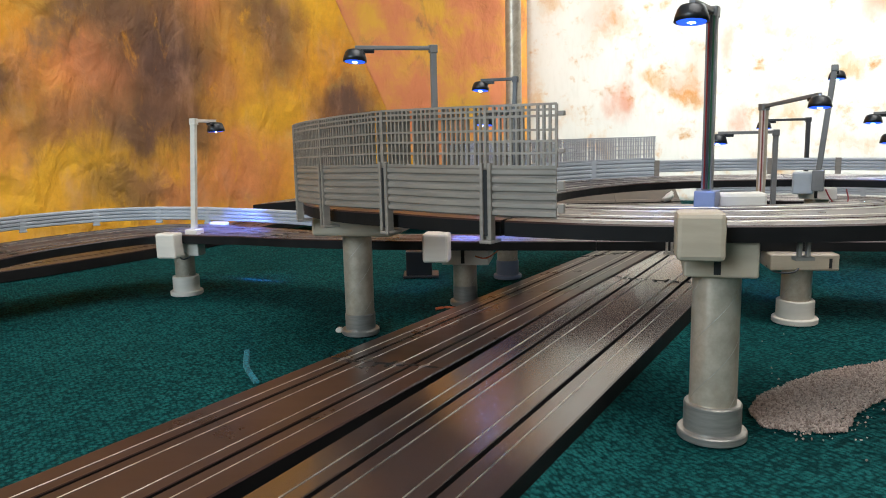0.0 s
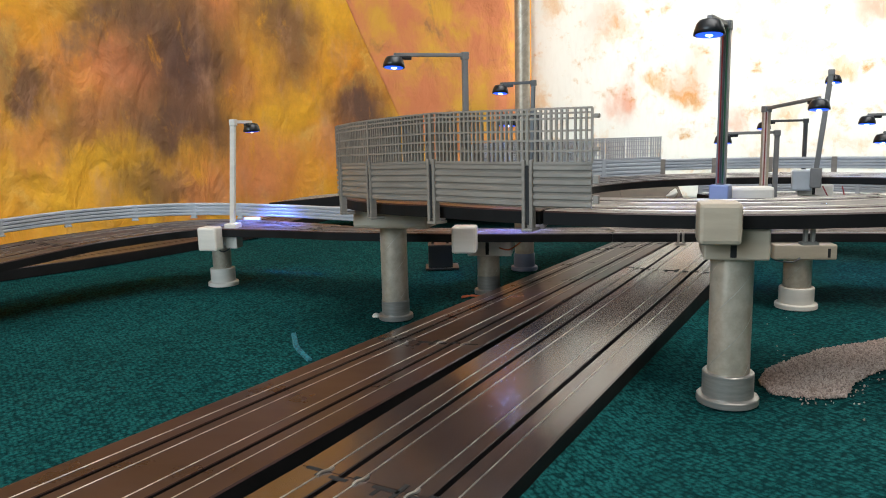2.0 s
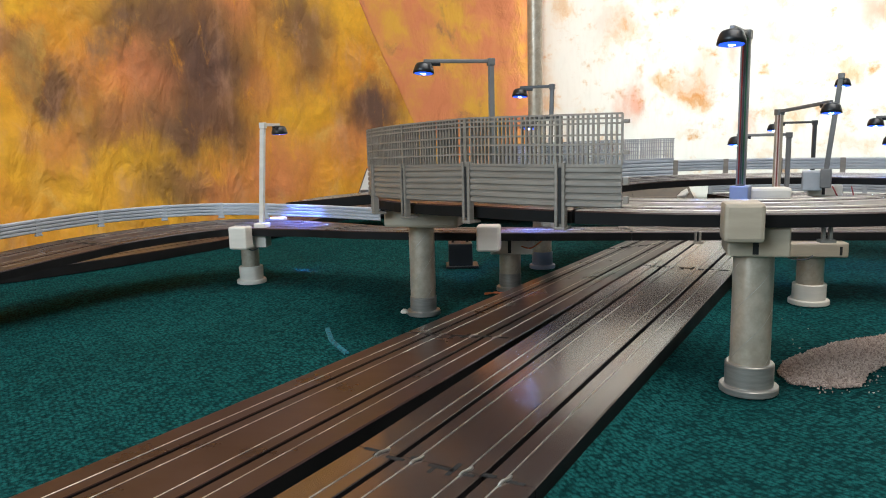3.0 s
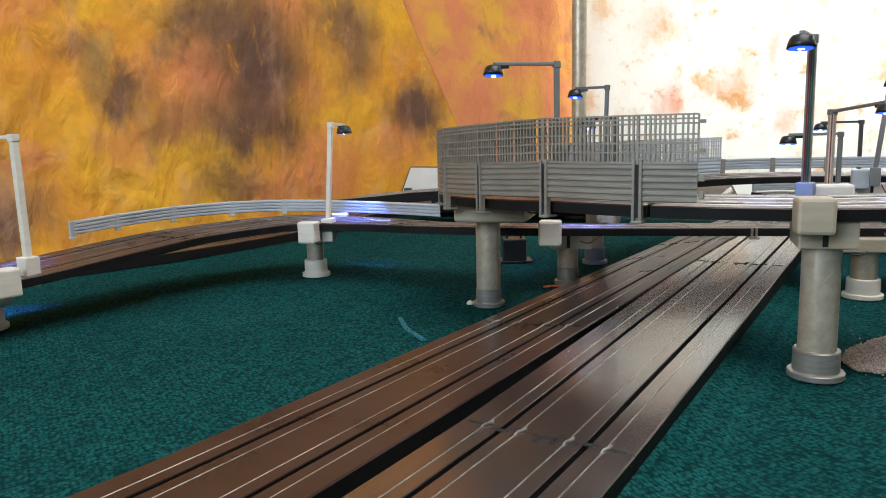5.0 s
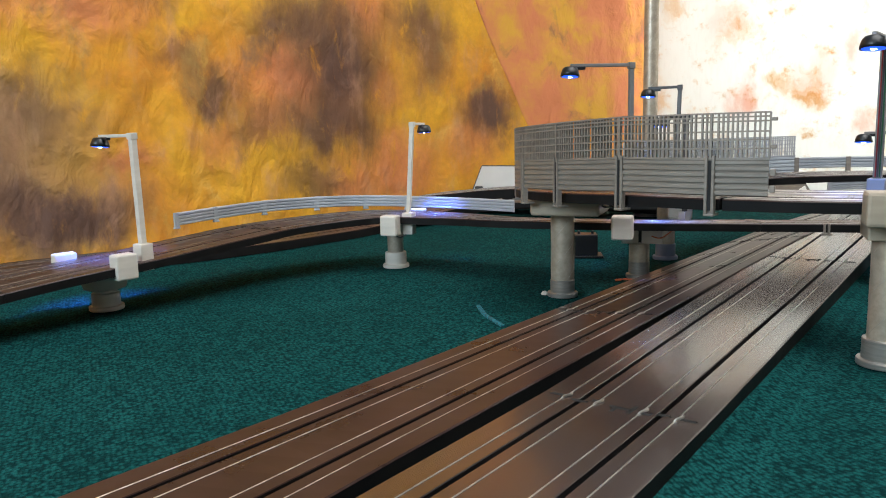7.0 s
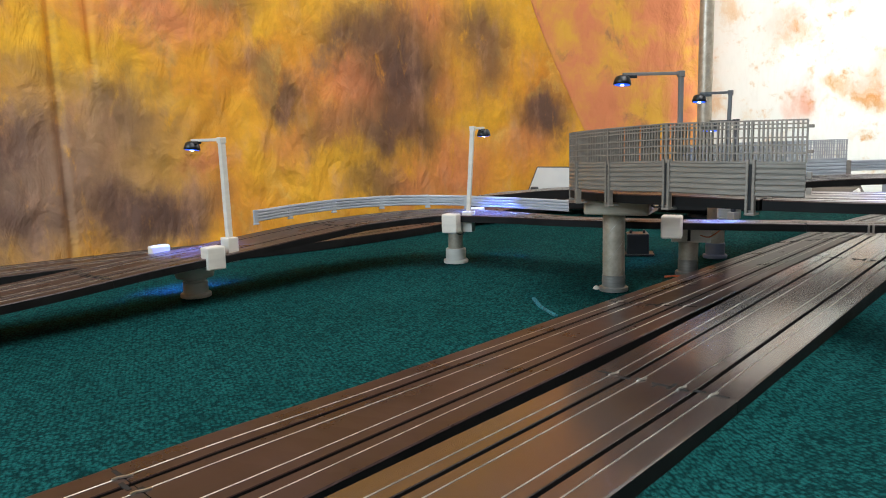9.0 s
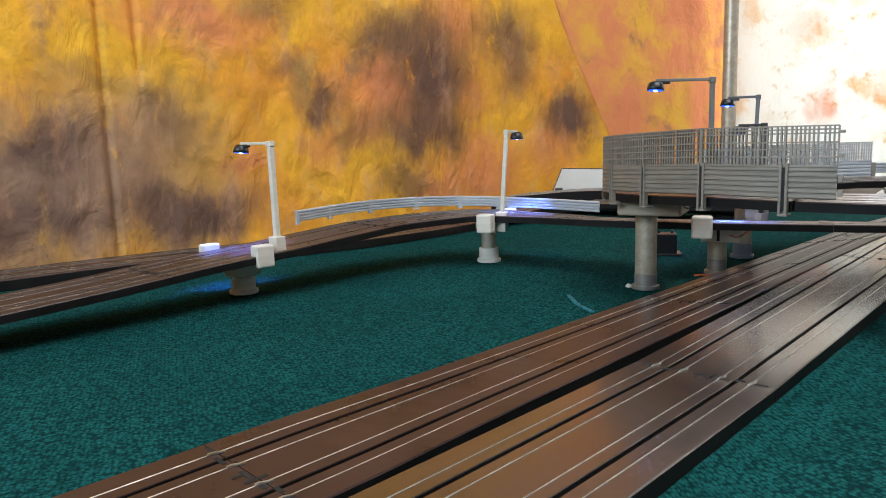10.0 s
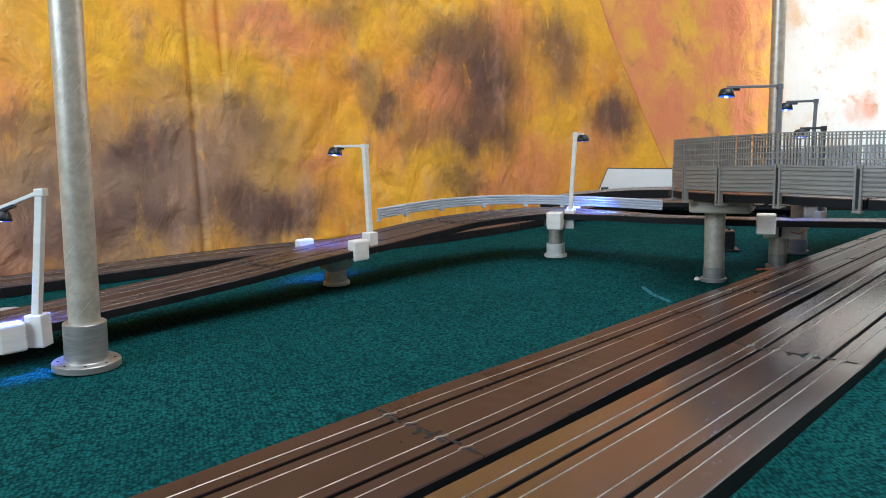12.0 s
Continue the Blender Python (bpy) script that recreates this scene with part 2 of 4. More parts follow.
def cloth_material():
    m, t, p = material("dyed_backdrop_cloth")
    uv, wob = cloth_uv(t, 0.11, 13.0)
    fine = noise_of(t, uv, 55, 6, 0.7)
    col = mixed(t, ramp(t, noise_of(t, wob, 6.0, 5, 0.6), 0.38, 0.66), (0.86, 0.43, 0.030, 1), (0.76, 0.29, 0.032, 1))
    col = mixed(t, ramp(t, noise_of(t, wob, 12, 5, 0.6), 0.5, 0.75), col, (0.88, 0.51, 0.10, 1))
    col = dyed(t, col, uv, RED_BLOTS, (0.72, 0.24, 0.095, 1), wob)
    col = dyed(t, col, uv, TAN_BLOTS, (0.27, 0.165, 0.115, 1), wob)
    smoke = noise_of(t, coords(t, "UV", (8, 5, 1)), 1.0, 7, 0.66)
    col = mixed(t, ramp(t, smoke, 0.58, 0.76), col, (0.32, 0.17, 0.09, 1))
    dark = dyed(t, col, uv, DARK_BLOTS, (0.118, 0.066, 0.055, 1), wob)
    veil = noise_of(t, coords(t, "UV", (20, 8, 1)), 1.0, 6, 0.66)
    col = mixed(t, ramp(t, veil, 0.50, 0.72), dark, mixed(t, 0.34, dark, (0.66, 0.34, 0.20, 1)))
    col = mixed(t, ramp(t, fine, 0.3, 0.7), mixed(t, 0.16, col, (0.12, 0.06, 0.03, 1)), col)
    t.links.new(col, p.inputs["Base Color"])
    p.inputs["Roughness"].default_value = 0.85
    p.inputs["Specular IOR Level"].default_value = 0.2
    crumple(t, p, 15, 25, 0.75)
    return m


def red_cloth_material():
    m, t, p = material("orange_red_backdrop_cloth")
    uv, wob = cloth_uv(t, 0.10, 8.0)
    n = noise_of(t, wob, 8.0, 5, 0.6)
    col = mixed(t, ramp(t, n, 0.38, 0.66), (0.74, 0.25, 0.11, 1), (0.80, 0.42, 0.06, 1))
    col = mixed(t, ramp(t, noise_of(t, wob, 9, 6, 0.65), 0.54, 0.74), col, (0.36, 0.16, 0.09, 1))
    t.links.new(col, p.inputs["Base Color"])
    p.inputs["Roughness"].default_value = 0.85
    p.inputs["Specular IOR Level"].default_value = 0.2
    crumple(t, p, 14, -20, 0.6)
    return m


def lit_cloth_material():
    """Thin cloth that daylight shines through."""
    m, t, p = material("thin_dyed_window_cloth")
    uv, wob = cloth_uv(t, 0.10, 14.0)
    n = noise_of(t, wob, 7.0, 6, 0.65)
    col = mixed(t, ramp(t, n, 0.50, 0.76), (0.74, 0.74, 0.70, 1), (0.62, 0.36, 0.10, 1))
    col = mixed(t, ramp(t, noise_of(t, uv, 26, 6, 0.7), 0.54, 0.78), col, (0.60, 0.36, 0.14, 1))
    col = dyed(t, col, uv, [(0.20, 0.190, 0.026, 0.045, 0.42), (0.335, 0.25, 0.05, 0.07, 0.16), (0.16, 0.36, 0.05, 0.04, 0.15), (0.40, 0.30, 0.015, 0.03, 0.3), (0.42, 0.16, 0.02, 0.03, 0.3), (0.65, 0.35, 0.05, 0.03, 0.4)], (0.66, 0.20, 0.05, 1), wob)
    weave = noise_of(t, coords(t, "UV", (140, 30, 1)), 1.0, 3)
    col = mixed(t, ramp(t, weave, 0.2, 0.6), mixed(t, 0.12, col, (0.5, 0.45, 0.38, 1)), col)
    tr = t.nodes.new("ShaderNodeBsdfTranslucent")
    di = t.nodes.new("ShaderNodeBsdfDiffuse")
    mx = t.nodes.new("ShaderNodeMixShader")
    mx.inputs[0].default_value = 0.35
    for s in (tr, di):
        t.links.new(col, s.inputs["Color"])
    t.links.new(tr.outputs[0], mx.inputs[1])
    t.links.new(di.outputs[0], mx.inputs[2])
    t.links.new(mx.outputs[0], t.nodes["Material Output"].inputs[0])
    t.nodes.remove(p)
    return m


CLOTH, RED_CLOTH, LIT_CLOTH = cloth_material(), red_cloth_material(), lit_cloth_material()


def glow(name, colour, strength):
    m, t, p = material(name)
    p.inputs["Base Color"].default_value = (*colour, 1)
    p.inputs["Emission Color"].default_value = (*colour, 1)
    p.inputs["Emission Strength"].default_value = strength
    return m


LED = glow("lit_led", (0.34, 0.52, 1.0), 90.0)
HALO = glow("blue_led_halo", (0.03, 0.12, 1.0), 1.3)

# ---------------------------------------------------------------- building helpers


def mesh_of(name, bm, mat, smooth=False):
    bmesh.ops.recalc_face_normals(bm, faces=bm.faces)
    me = bpy.data.meshes.new(name)
    bm.to_mesh(me)
    bm.free()
    me.materials.append(mat)
    if smooth:
        for f in me.polygons:
            f.use_smooth = True
    return me


def part(name, bm, mat, parent, label="", smooth=False):
    ob = new(name, mesh_of(name, bm, mat, smooth))
    ob.parent = parent
    if label:
        tagged(ob, label)
    return ob


def thing(name, at, label, category, group="", kind="", turn=0.0):
    ob = new(name)
    ob.empty_display_size = 0.01
    ob.matrix_basis = pose(*at, 0, 0, turn)
    return tagged(ob, label, category, group, kind)


def box(bm, lo, hi, soft=0.0, m=None):
    """A box from corner to corner, its edges rounded by soft."""
    got = bmesh.ops.create_cube(bm, size=1.0)["verts"]
    for v in got:
        v.co = Vector([(lo[i] + hi[i]) / 2 + v.co[i] * (hi[i] - lo[i]) for i in range(3)])
    if soft:
        edges = list({e for v in got for e in v.link_edges})
        got = bmesh.ops.bevel(bm, geom=edges, offset=soft, segments=2, affect="EDGES", profile=0.5)["verts"]
    if m is not None:
        bmesh.ops.transform(bm, matrix=m, verts=list({v for v in got}))
    return bm


def one_box(lo, hi, soft=0.0, m=None):
    return box(bmesh.new(), lo, hi, soft, m)


def turned(profile, segments=32, bm=None, caps=True):
    """A body turned round z from (radius, height) pairs."""
    bm = bm or bmesh.new()
    rings = []
    for r, z in profile:
        rings.append([bm.verts.new((r * math.cos(2 * math.pi * k / segments), r * math.sin(2 * math.pi * k / segments), z)) for k in range(segments)])
    for a, b in zip(rings, rings[1:]):
        for k in range(segments):
            bm.faces.new((a[k], a[(k + 1) % segments], b[(k + 1) % segments], b[k]))
    if caps:
        bm.faces.new(rings[0][::-1])
        bm.faces.new(rings[-1])
    return bm


def wire(bm, points, r, sides=6):
    """A round wire along points."""
    pts = [Vector(p) for p in points]
    rings = []
    for i, p in enumerate(pts):
        d = (pts[min(i + 1, len(pts) - 1)] - pts[max(i - 1, 0)]).normalized()
        a = d.orthogonal().normalized()
        b = d.cross(a)
        rings.append([bm.verts.new(p + r * (math.cos(2 * math.pi * k / sides) * a + math.sin(2 * math.pi * k / sides) * b)) for k in range(sides)])
    for p, q in zip(rings, rings[1:]):
        for k in range(sides):
            bm.faces.new((p[k], p[(k + 1) % sides], q[(k + 1) % sides], q[k]))
    bm.faces.new(rings[0])
    bm.faces.new(rings[-1][::-1])
    return bm


def smooth_line(points, step=0.008):
    """A Catmull-Rom line through the points, in even steps."""
    p = [Vector(q) for q in points]
    p = [2 * p[0] - p[1]] + p + [2 * p[-1] - p[-2]]
    dense = []
    for i in range(1, len(p) - 2):
        for k in range(24):
            s = k / 24
            dense.append(0.5 * (2 * p[i] + (p[i + 1] - p[i - 1]) * s + (2 * p[i - 1] - 5 * p[i] + 4 * p[i + 1] - p[i + 2]) * s * s + (3 * p[i] - p[i - 1] - 3 * p[i + 1] + p[i + 2]) * s ** 3))
    dense.append(p[-2])
    out, left = [dense[0]], step
    for a, b in zip(dense, dense[1:]):
        d = (b - a).length
        while d >= left and d > 1e-9:
            a = a + (b - a) * (left / d)
            d = (b - a).length
            out.append(a)
            left = step
        left -= d
    return out


def arc(cx, cy, r, a0, a1, z0, z1=None, step=3.0):
    n = max(2, int(abs(a1 - a0) / step))
    z1 = z0 if z1 is None else z1
    return [Vector((cx + r * math.cos(radians(a0 + (a1 - a0) * k / n)), cy + r * math.sin(radians(a0 + (a1 - a0) * k / n)), z0 + (z1 - z0) * k / n)) for k in range(n + 1)]


def sides_of(line):
    """For each place of a line, the level unit vector to its right."""
    out = []
    for i in range(len(line)):
        d = line[min(i + 1, len(line) - 1)] - line[max(i - 1, 0)]
        out.append(Vector((d.y, -d.x, 0)).normalized())
    return out


def swept(line, profile, bm=None, right=None):
    """A closed profile of (to the right, up) pairs drawn along a line."""
    bm = bm or bmesh.new()
    right = right or sides_of(line)
    rings = [[bm.verts.new(p + r * u + Vector((0, 0, w))) for u, w in profile] for p, r in zip(line, right)]
    n = len(profile)
    for a, b in zip(rings, rings[1:]):
        for k in range(n):
            bm.faces.new((a[k], a[(k + 1) % n], b[(k + 1) % n], b[k]))
    bm.faces.new(rings[0])
    bm.faces.new(rings[-1][::-1])
    return bm


# ---------------------------------------------------------------- track
HALF, LANE, GAUGE, SLOT = 0.0422, 0.0204, 0.0087, 0.0014
RAIL_AT = (-LANE - GAUGE, -LANE + GAUGE, LANE - GAUGE, LANE + GAUGE)


def slab_profile(thick):
    top = [(-HALF, -0.0008), (-HALF + 0.0007, 0.0)]
    for c in (-LANE, LANE):
        top += [(c - SLOT - 0.0003, 0.0), (c - SLOT, -0.0005), (c - SLOT, -0.0045), (c + SLOT, -0.0045), (c + SLOT, -0.0005), (c + SLOT + 0.0003, 0.0)]
    top += [(HALF - 0.0007, 0.0), (HALF, -0.0008)]
    return top + [(HALF, -thick), (-HALF, -thick)]


def section(line, thick, label, joint=True, bank=None, rail_mat=RAIL, mat=TRACK):
    """One track section: the slab with its two slots, four rails, and the locking tabs at its end."""
    mid = line[len(line) // 2]
    ob = thing("track_section", (mid.x, mid.y, mid.z - thick), label, "slot track", "track sections")
    base = Vector((mid.x, mid.y, mid.z - thick))
    local = [p - base for p in line]
    right = sides_of(local)
    if bank:
        local = [p - Vector((0, 0, HALF * b)) for p, b in zip(local, bank)]
        right = [Vector((r.x, r.y, b)) for r, b in zip(right, bank)]
    slab = part("slab", swept(local, slab_profile(thick), right=right), mat, ob)
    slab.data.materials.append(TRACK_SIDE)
    # upright faces and slot walls get a darker colour than the top
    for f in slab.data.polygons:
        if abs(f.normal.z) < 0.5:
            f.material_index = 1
    for u in RAIL_AT:
        part("rail", swept(local, [(u - 0.00030, -0.0006), (u - 0.00030, 0.0002), (u - 0.00016, 0.00036), (u + 0.00016, 0.00036), (u + 0.00030, 0.0002), (u + 0.00030, -0.0006)], right=right), rail_mat, ob, "thin shiny steel rail")
    if joint:
        d = (local[-1] - local[-2]).normalized()
        r = right[-1]
        m = Matrix(((r.x, d.x, 0, local[-1].x), (r.y, d.y, 0, local[-1].y), (r.z, 0, 1, local[-1].z), (0, 0, 0, 1)))
        for k, u in enumerate(RAIL_AT):
            pts = [m @ Vector((u, -0.0045, 0.0004)), m @ Vector((u, -0.002, 0.0005)), m @ Vector((u + 0.0016, 0.0012, 0.0006)), m @ Vector((u + 0.0012, 0.004, 0.0003))]
            part("rail_end", wire(bmesh.new(), pts, 0.0007, 5), rail_mat, ob, "bent rail end")
        for lo, hi in (((-0.0375, -0.0004), (-0.030, 0.0004)), ((-0.0305, -0.004), (-0.0297, 0.0004)), ((-0.024, -0.0034), (-0.0165, -0.0024)), ((-0.0145, 0.0005), (-0.0105, 0.0017)),
                       ((-0.004, -0.0022), (0.0068, -0.0012)), ((0.0062, -0.006), (0.0074, 0.0046)), ((-0.0015, -0.0075), (-0.0006, -0.003)), ((0.0125, -0.003), (0.0165, -0.0018)), ((0.0195, 0.0004), (0.0245, 0.0016)), ((0.0285, -0.0004), (0.0375, 0.0006))):
            part("locking_gap", one_box((lo[0] - 0.0005, lo[1] - 0.0006, -0.0004), (hi[0] + 0.0005, hi[1] + 0.0006, 0.00020), 0, m), GROOVE, ob, "dark gap beside a locking tab")
    return ob


def track(points, label, thick=0.0075, lengths=0.40, start=0.0, dense=None, joint=True, banks=None, rail_mat=RAIL, mat=TRACK):
    """A run of sections along a line; the joints fall every lengths metres, the first after start."""
    line = dense or smooth_line(points, 0.006)
    cut, run, begin = start or lengths, 0.0, 0
    made = []
    for i in range(1, len(line)):
        run += (line[i] - line[i - 1]).length
        if run >= cut or i == len(line) - 1:
            piece = list(line[begin : i + 1])
            if len(piece) > 2:
                piece[-1] = piece[-1] - (piece[-1] - piece[-2]).normalized() * 0.0004
                made.append(section(piece, thick, label, joint and i < len(line) - 1, banks[begin : i + 1] if banks else None, rail_mat, mat))
            begin, cut = i, cut + lengths
    return made


def straight(a, b, n=24):
    a, b = Vector(a), Vector(b)
    return [a + (b - a) * (k / n) for k in range(n + 1)]

# ---------------------------------------------------------------- setting
def even(a, b, n):
    return [a + (b - a) * k / n for k in range(n)]


def floor_sheet():
    """The carpet, its thick pile crowding up against the side of the heavier straight."""
    bm = bmesh.new()
    xs = even(-2.6, -0.24, 40) + even(-0.24, 0.0, 80) + even(0.0, 2.6, 40) + [2.6]
    ys = even(-2.15, -0.8, 20) + even(-0.8, 0.9, 60) + even(0.9, 2.05, 20) + [2.05]
    grid = [[bm.verts.new((x, y, 0.0)) for y in ys] for x in xs]
    for i in range(len(xs) - 1):
        for j in range(len(ys) - 1):
            bm.faces.new((grid[i][j], grid[i + 1][j], grid[i + 1][j + 1], grid[i][j + 1]))
    for v in bm.verts:
        off = v.co.x - (-0.1510 + 0.052 * (v.co.y - 0.18) + 0.0422)
        crowd = 0.0078 * min(1.0, max(0.0, 1 - off / 0.042)) ** 2 if off > -0.03 and -1.1 < v.co.y < 1.0 else 0.0
        v.co.z = 0.0008 * noise.noise(Vector((v.co.x * 9, v.co.y * 9, 0))) - 0.0008 + crowd
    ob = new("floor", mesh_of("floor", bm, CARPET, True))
    return tagged(ob, "deep green looped carpet with a coarse pile", "carpet", kind="structure")


floor_sheet()


def fold(u, z, folds, seed):
    return folds * (noise.noise(Vector((u * 5.5, z * 1.3, seed))) + 0.45 * noise.noise(Vector((u * 16, z * 5, seed + 5))) + 0.16 * noise.noise(Vector((u * 45, z * 30, seed + 9))))


def cloth(name, points, z0, z1, mat, label, category, folds, seed, nv=90, step=0.012, lean=None, pleats=()):
    """A hanging cloth along a line on the ground, with soft folds; its UVs are metres along it and up."""
    line = smooth_line([(x, y, 0) for x, y in points], step)
    right = sides_of(line)
    bm = bmesh.new()
    uv_layer = bm.loops.layers.uv.new("UVMap")
    rows, place = [], {}
    for i, (p, r) in enumerate(zip(line, right)):
        col = []
        for j in range(nv + 1):
            z = z0 + (z1 - z0) * j / nv
            u = i * step
            off = fold(u, z, folds, seed)
            for c, d, s, low in pleats:
                k = u - c - 0.03 * (0.3 - z) * s
                d *= min(1.0, max(0.0, (z - low) / 0.10))
                off += d * (0.7 * math.exp(-k / 0.030) if k > 0 else -math.exp(-((k / 0.0035) ** 2)))
            shift = lean(z) * (1 - i / len(line)) if lean else 0.0
            q = p + r * off
            d = Vector((-r.y, r.x, 0))
            v = bm.verts.new((q.x + d.x * shift, q.y + d.y * shift, z))
            place[v] = (u, z)
            col.append(v)
        rows.append(col)
    for a, b in zip(rows, rows[1:]):
        for j in range(nv):
            f = bm.faces.new((a[j], b[j], b[j + 1], a[j + 1]))
            for loop in f.loops:
                loop[uv_layer].uv = place[loop.vert]
    ob = new(name, mesh_of(name, bm, mat, True))
    mod = ob.modifiers.new("thickness", "SOLIDIFY")
    mod.thickness = 0.0012
    return tagged(ob, label, category)


WALL_LINE = [(-1.14, -0.9), (-1.036, -0.15), (-0.970, 0.24), (-0.884, 0.772), (-0.858, 1.0), (-0.76, 1.28), (-0.665, 1.457), (-0.60, 1.56), (-0.55, 1.64)]
cloth("backdrop_cloth", WALL_LINE, -0.001, 0.75, CLOTH, "creased yellow, orange and brown tie-dyed cloth hung as a backdrop", "backdrop cloth", 0.010, 3, step=0.005, pleats=((1.171, 0.011, 0.1, -0.1), (1.216, 0.010, 0.0, 0.19), (1.86, 0.004, -0.3, 0.1)))


def overlapping_cloth():
    """A second cloth laid over the far end of the backdrop, its edge running aslant."""
    line = smooth_line([(x, y, 0) for x, y in WALL_LINE], 0.005)
    right = sides_of(line)
    edge = min(range(len(line)), key=lambda i: abs(line[i].y - 1.19)) * 0.005
    last, n, nv = (len(line) - 1) * 0.005, 90, 70
    bm = bmesh.new()
    uv_layer = bm.loops.layers.uv.new("UVMap")
    rows, place = [], {}
    for j in range(nv + 1):
        z = -0.001 + 0.751 * j / nv
        first = edge + 0.066 - 0.56 * (z - 0.2)
        row = []
        for i in range(n + 1):
            u = first + (last - first) * i / n
            k = min(len(line) - 2, int(u / 0.005))
            p, r = line[k].lerp(line[k + 1], u / 0.005 - k), right[k]
            q = p + r * (fold(u, z, 0.010, 3) + 0.0012 + 0.008 * min(1.0, i / 30) * abs(noise.noise(Vector((u * 14, z * 3, 4)))))
            v = bm.verts.new((q.x, q.y, z))
            place[v] = (u - edge, z)
            row.append(v)
        rows.append(row)
    for a, b in zip(rows, rows[1:]):
        for i in range(n):
            f = bm.faces.new((a[i], a[i + 1], b[i + 1], b[i]))
            for loop in f.loops:
                loop[uv_layer].uv = place[loop.vert]
    ob = new("backdrop_cloth", mesh_of("backdrop_cloth", bm, RED_CLOTH, True))
    mod = ob.modifiers.new("thickness", "SOLIDIFY")
    mod.thickness = 0.0008
    return tagged(ob, "orange-red dyed cloth overlapping the yellow backdrop", "backdrop cloth")


overlapping_cloth()
cloth("window_cloth", [(-0.585, 1.525), (-0.2, 1.52), (0.3, 1.52), (0.95, 1.50)], -0.001, 0.75, LIT_CLOTH, "thin white cloth with pale yellow dye, daylight shining through", "hanging cloth", 0.006, 21)


def wall(name, lo, hi, kind_name):
    ob = new(name, mesh_of(name, one_box(lo, hi), PLASTER))
    return tagged(ob, "unseen plain pale plastered " + kind_name, kind_name, kind="structure")


# unseen walls and ceiling, added to close the scene against the sky
wall("wall_north", (-2.6, 2.0, -0.05), (2.6, 2.1, 1.8), "wall")
wall("wall_south", (-2.6, -2.2, -0.05), (2.6, -2.1, 1.8), "wall")
wall("wall_west", (-2.6, -2.1, -0.05), (-2.5, 2.0, 1.8), "wall")
wall("wall_east", (2.5, -2.1, -0.05), (2.6, 2.0, 1.8), "wall")
wall("ceiling", (-2.6, -2.2, 1.8), (2.6, 2.1, 1.85), "ceiling")

# ---------------------------------------------------------------- runs of track
GROUND = "dark plastic slot track section with steel rails lying on carpet"
RAISED = "dark plastic slot track section with steel rails raised on pillars"


def on_right(y):
    """Middle of the straight nearer the gravel."""
    return (-0.1510 + 0.052 * (y - 0.18), y, 0.0145 + 0.012 * max(0.0, y - 0.18) + 0.016 * max(0.0, 0.18 - y))


def on_left(y):
    """Middle of the straight nearer the cloth, up to where it meets the other."""
    return (-0.2456 + 0.0869 * (y - 0.21), y, 0.0125 + 0.007 * (y - 0.21))


for a, b in ((-1.16, -0.710), (-0.710, -0.262), (-0.262, 0.187), (0.187, 0.633), (0.633, 1.014)):
    section(straight(on_right(a), on_right(b - 0.0005)), 0.015, GROUND, mat=PEBBLED)
def tilt_left(y):
    """How far that straight leans towards the cloth as it climbs on its neighbour's edge."""
    return 0.0384 + 0.2244 * (y - 0.21) if y > 0.1 else max(-0.045, 0.0137 - 0.55 * (0.1 - y))


for a, b in ((-0.894, -0.4675), (-0.4675, -0.0485), (-0.0485, 0.3700), (0.3700, 0.772)):
    line = straight(on_left(a), on_left(b - 0.0005))
    tilts = [tilt_left(p.y) for p in line]
    section([p + Vector((0, 0, HALF * k)) for p, k in zip(line, tilts)], 0.0105, GROUND, bank=tilts)
BEYOND = smooth_line([(-0.1967, 0.7725, 0.0166), (-0.176, 0.90, 0.018), (-0.146, 1.02, 0.021), (-0.10, 1.13, 0.022)], 0.006)
EASED = [0.1645 * (1 - i / len(BEYOND)) for i in range(len(BEYOND))]
track(None, GROUND, 0.0105, 0.5, dense=[p + Vector((0, 0, HALF * k)) for p, k in zip(BEYOND, EASED)], banks=EASED)

CX, CY = -0.123, 0.624


def sunk(a):
    """How far the upper curve has dropped at an angle, past the crossing."""
    return 0.00019 * max(0.0, 252.0 - a)


UPPER = [p - Vector((0, 0, sunk(206 + 116 * k / 58))) for k, p in enumerate(arc(CX, CY, 0.283 - HALF, 206, 322, 0.1035, step=2.0))]
track(None, RAISED, dense=UPPER, lengths=0.195, start=0.252)

MIDDLE = smooth_line([(-0.69, -0.40, 0.016), (-0.66, -0.15, 0.026), (-0.642, 0.05, 0.036), (-0.636, 0.16, 0.043), (-0.625, 0.25, 0.048), (-0.620, 0.33, 0.053), (-0.612, 0.415, 0.057), (-0.562, 0.502, 0.0605),
                      (-0.47, 0.530, 0.061), (-0.39, 0.537, 0.061), (-0.30, 0.557, 0.061), (-0.20, 0.590, 0.061), (-0.12, 0.617, 0.061), (0.0, 0.655, 0.061), (0.16, 0.70, 0.061)], 0.006)
MIDDLE = [p - r * 0.0041 for p, r in zip(MIDDLE, sides_of(MIDDLE))]
BANKS = [0.078 * min(1.0, max(0.0, (p.x + 0.56) / 0.14)) for p in MIDDLE]
track(None, RAISED, dense=MIDDLE, lengths=0.27, start=0.25, banks=BANKS, rail_mat=DIMMED_RAIL)

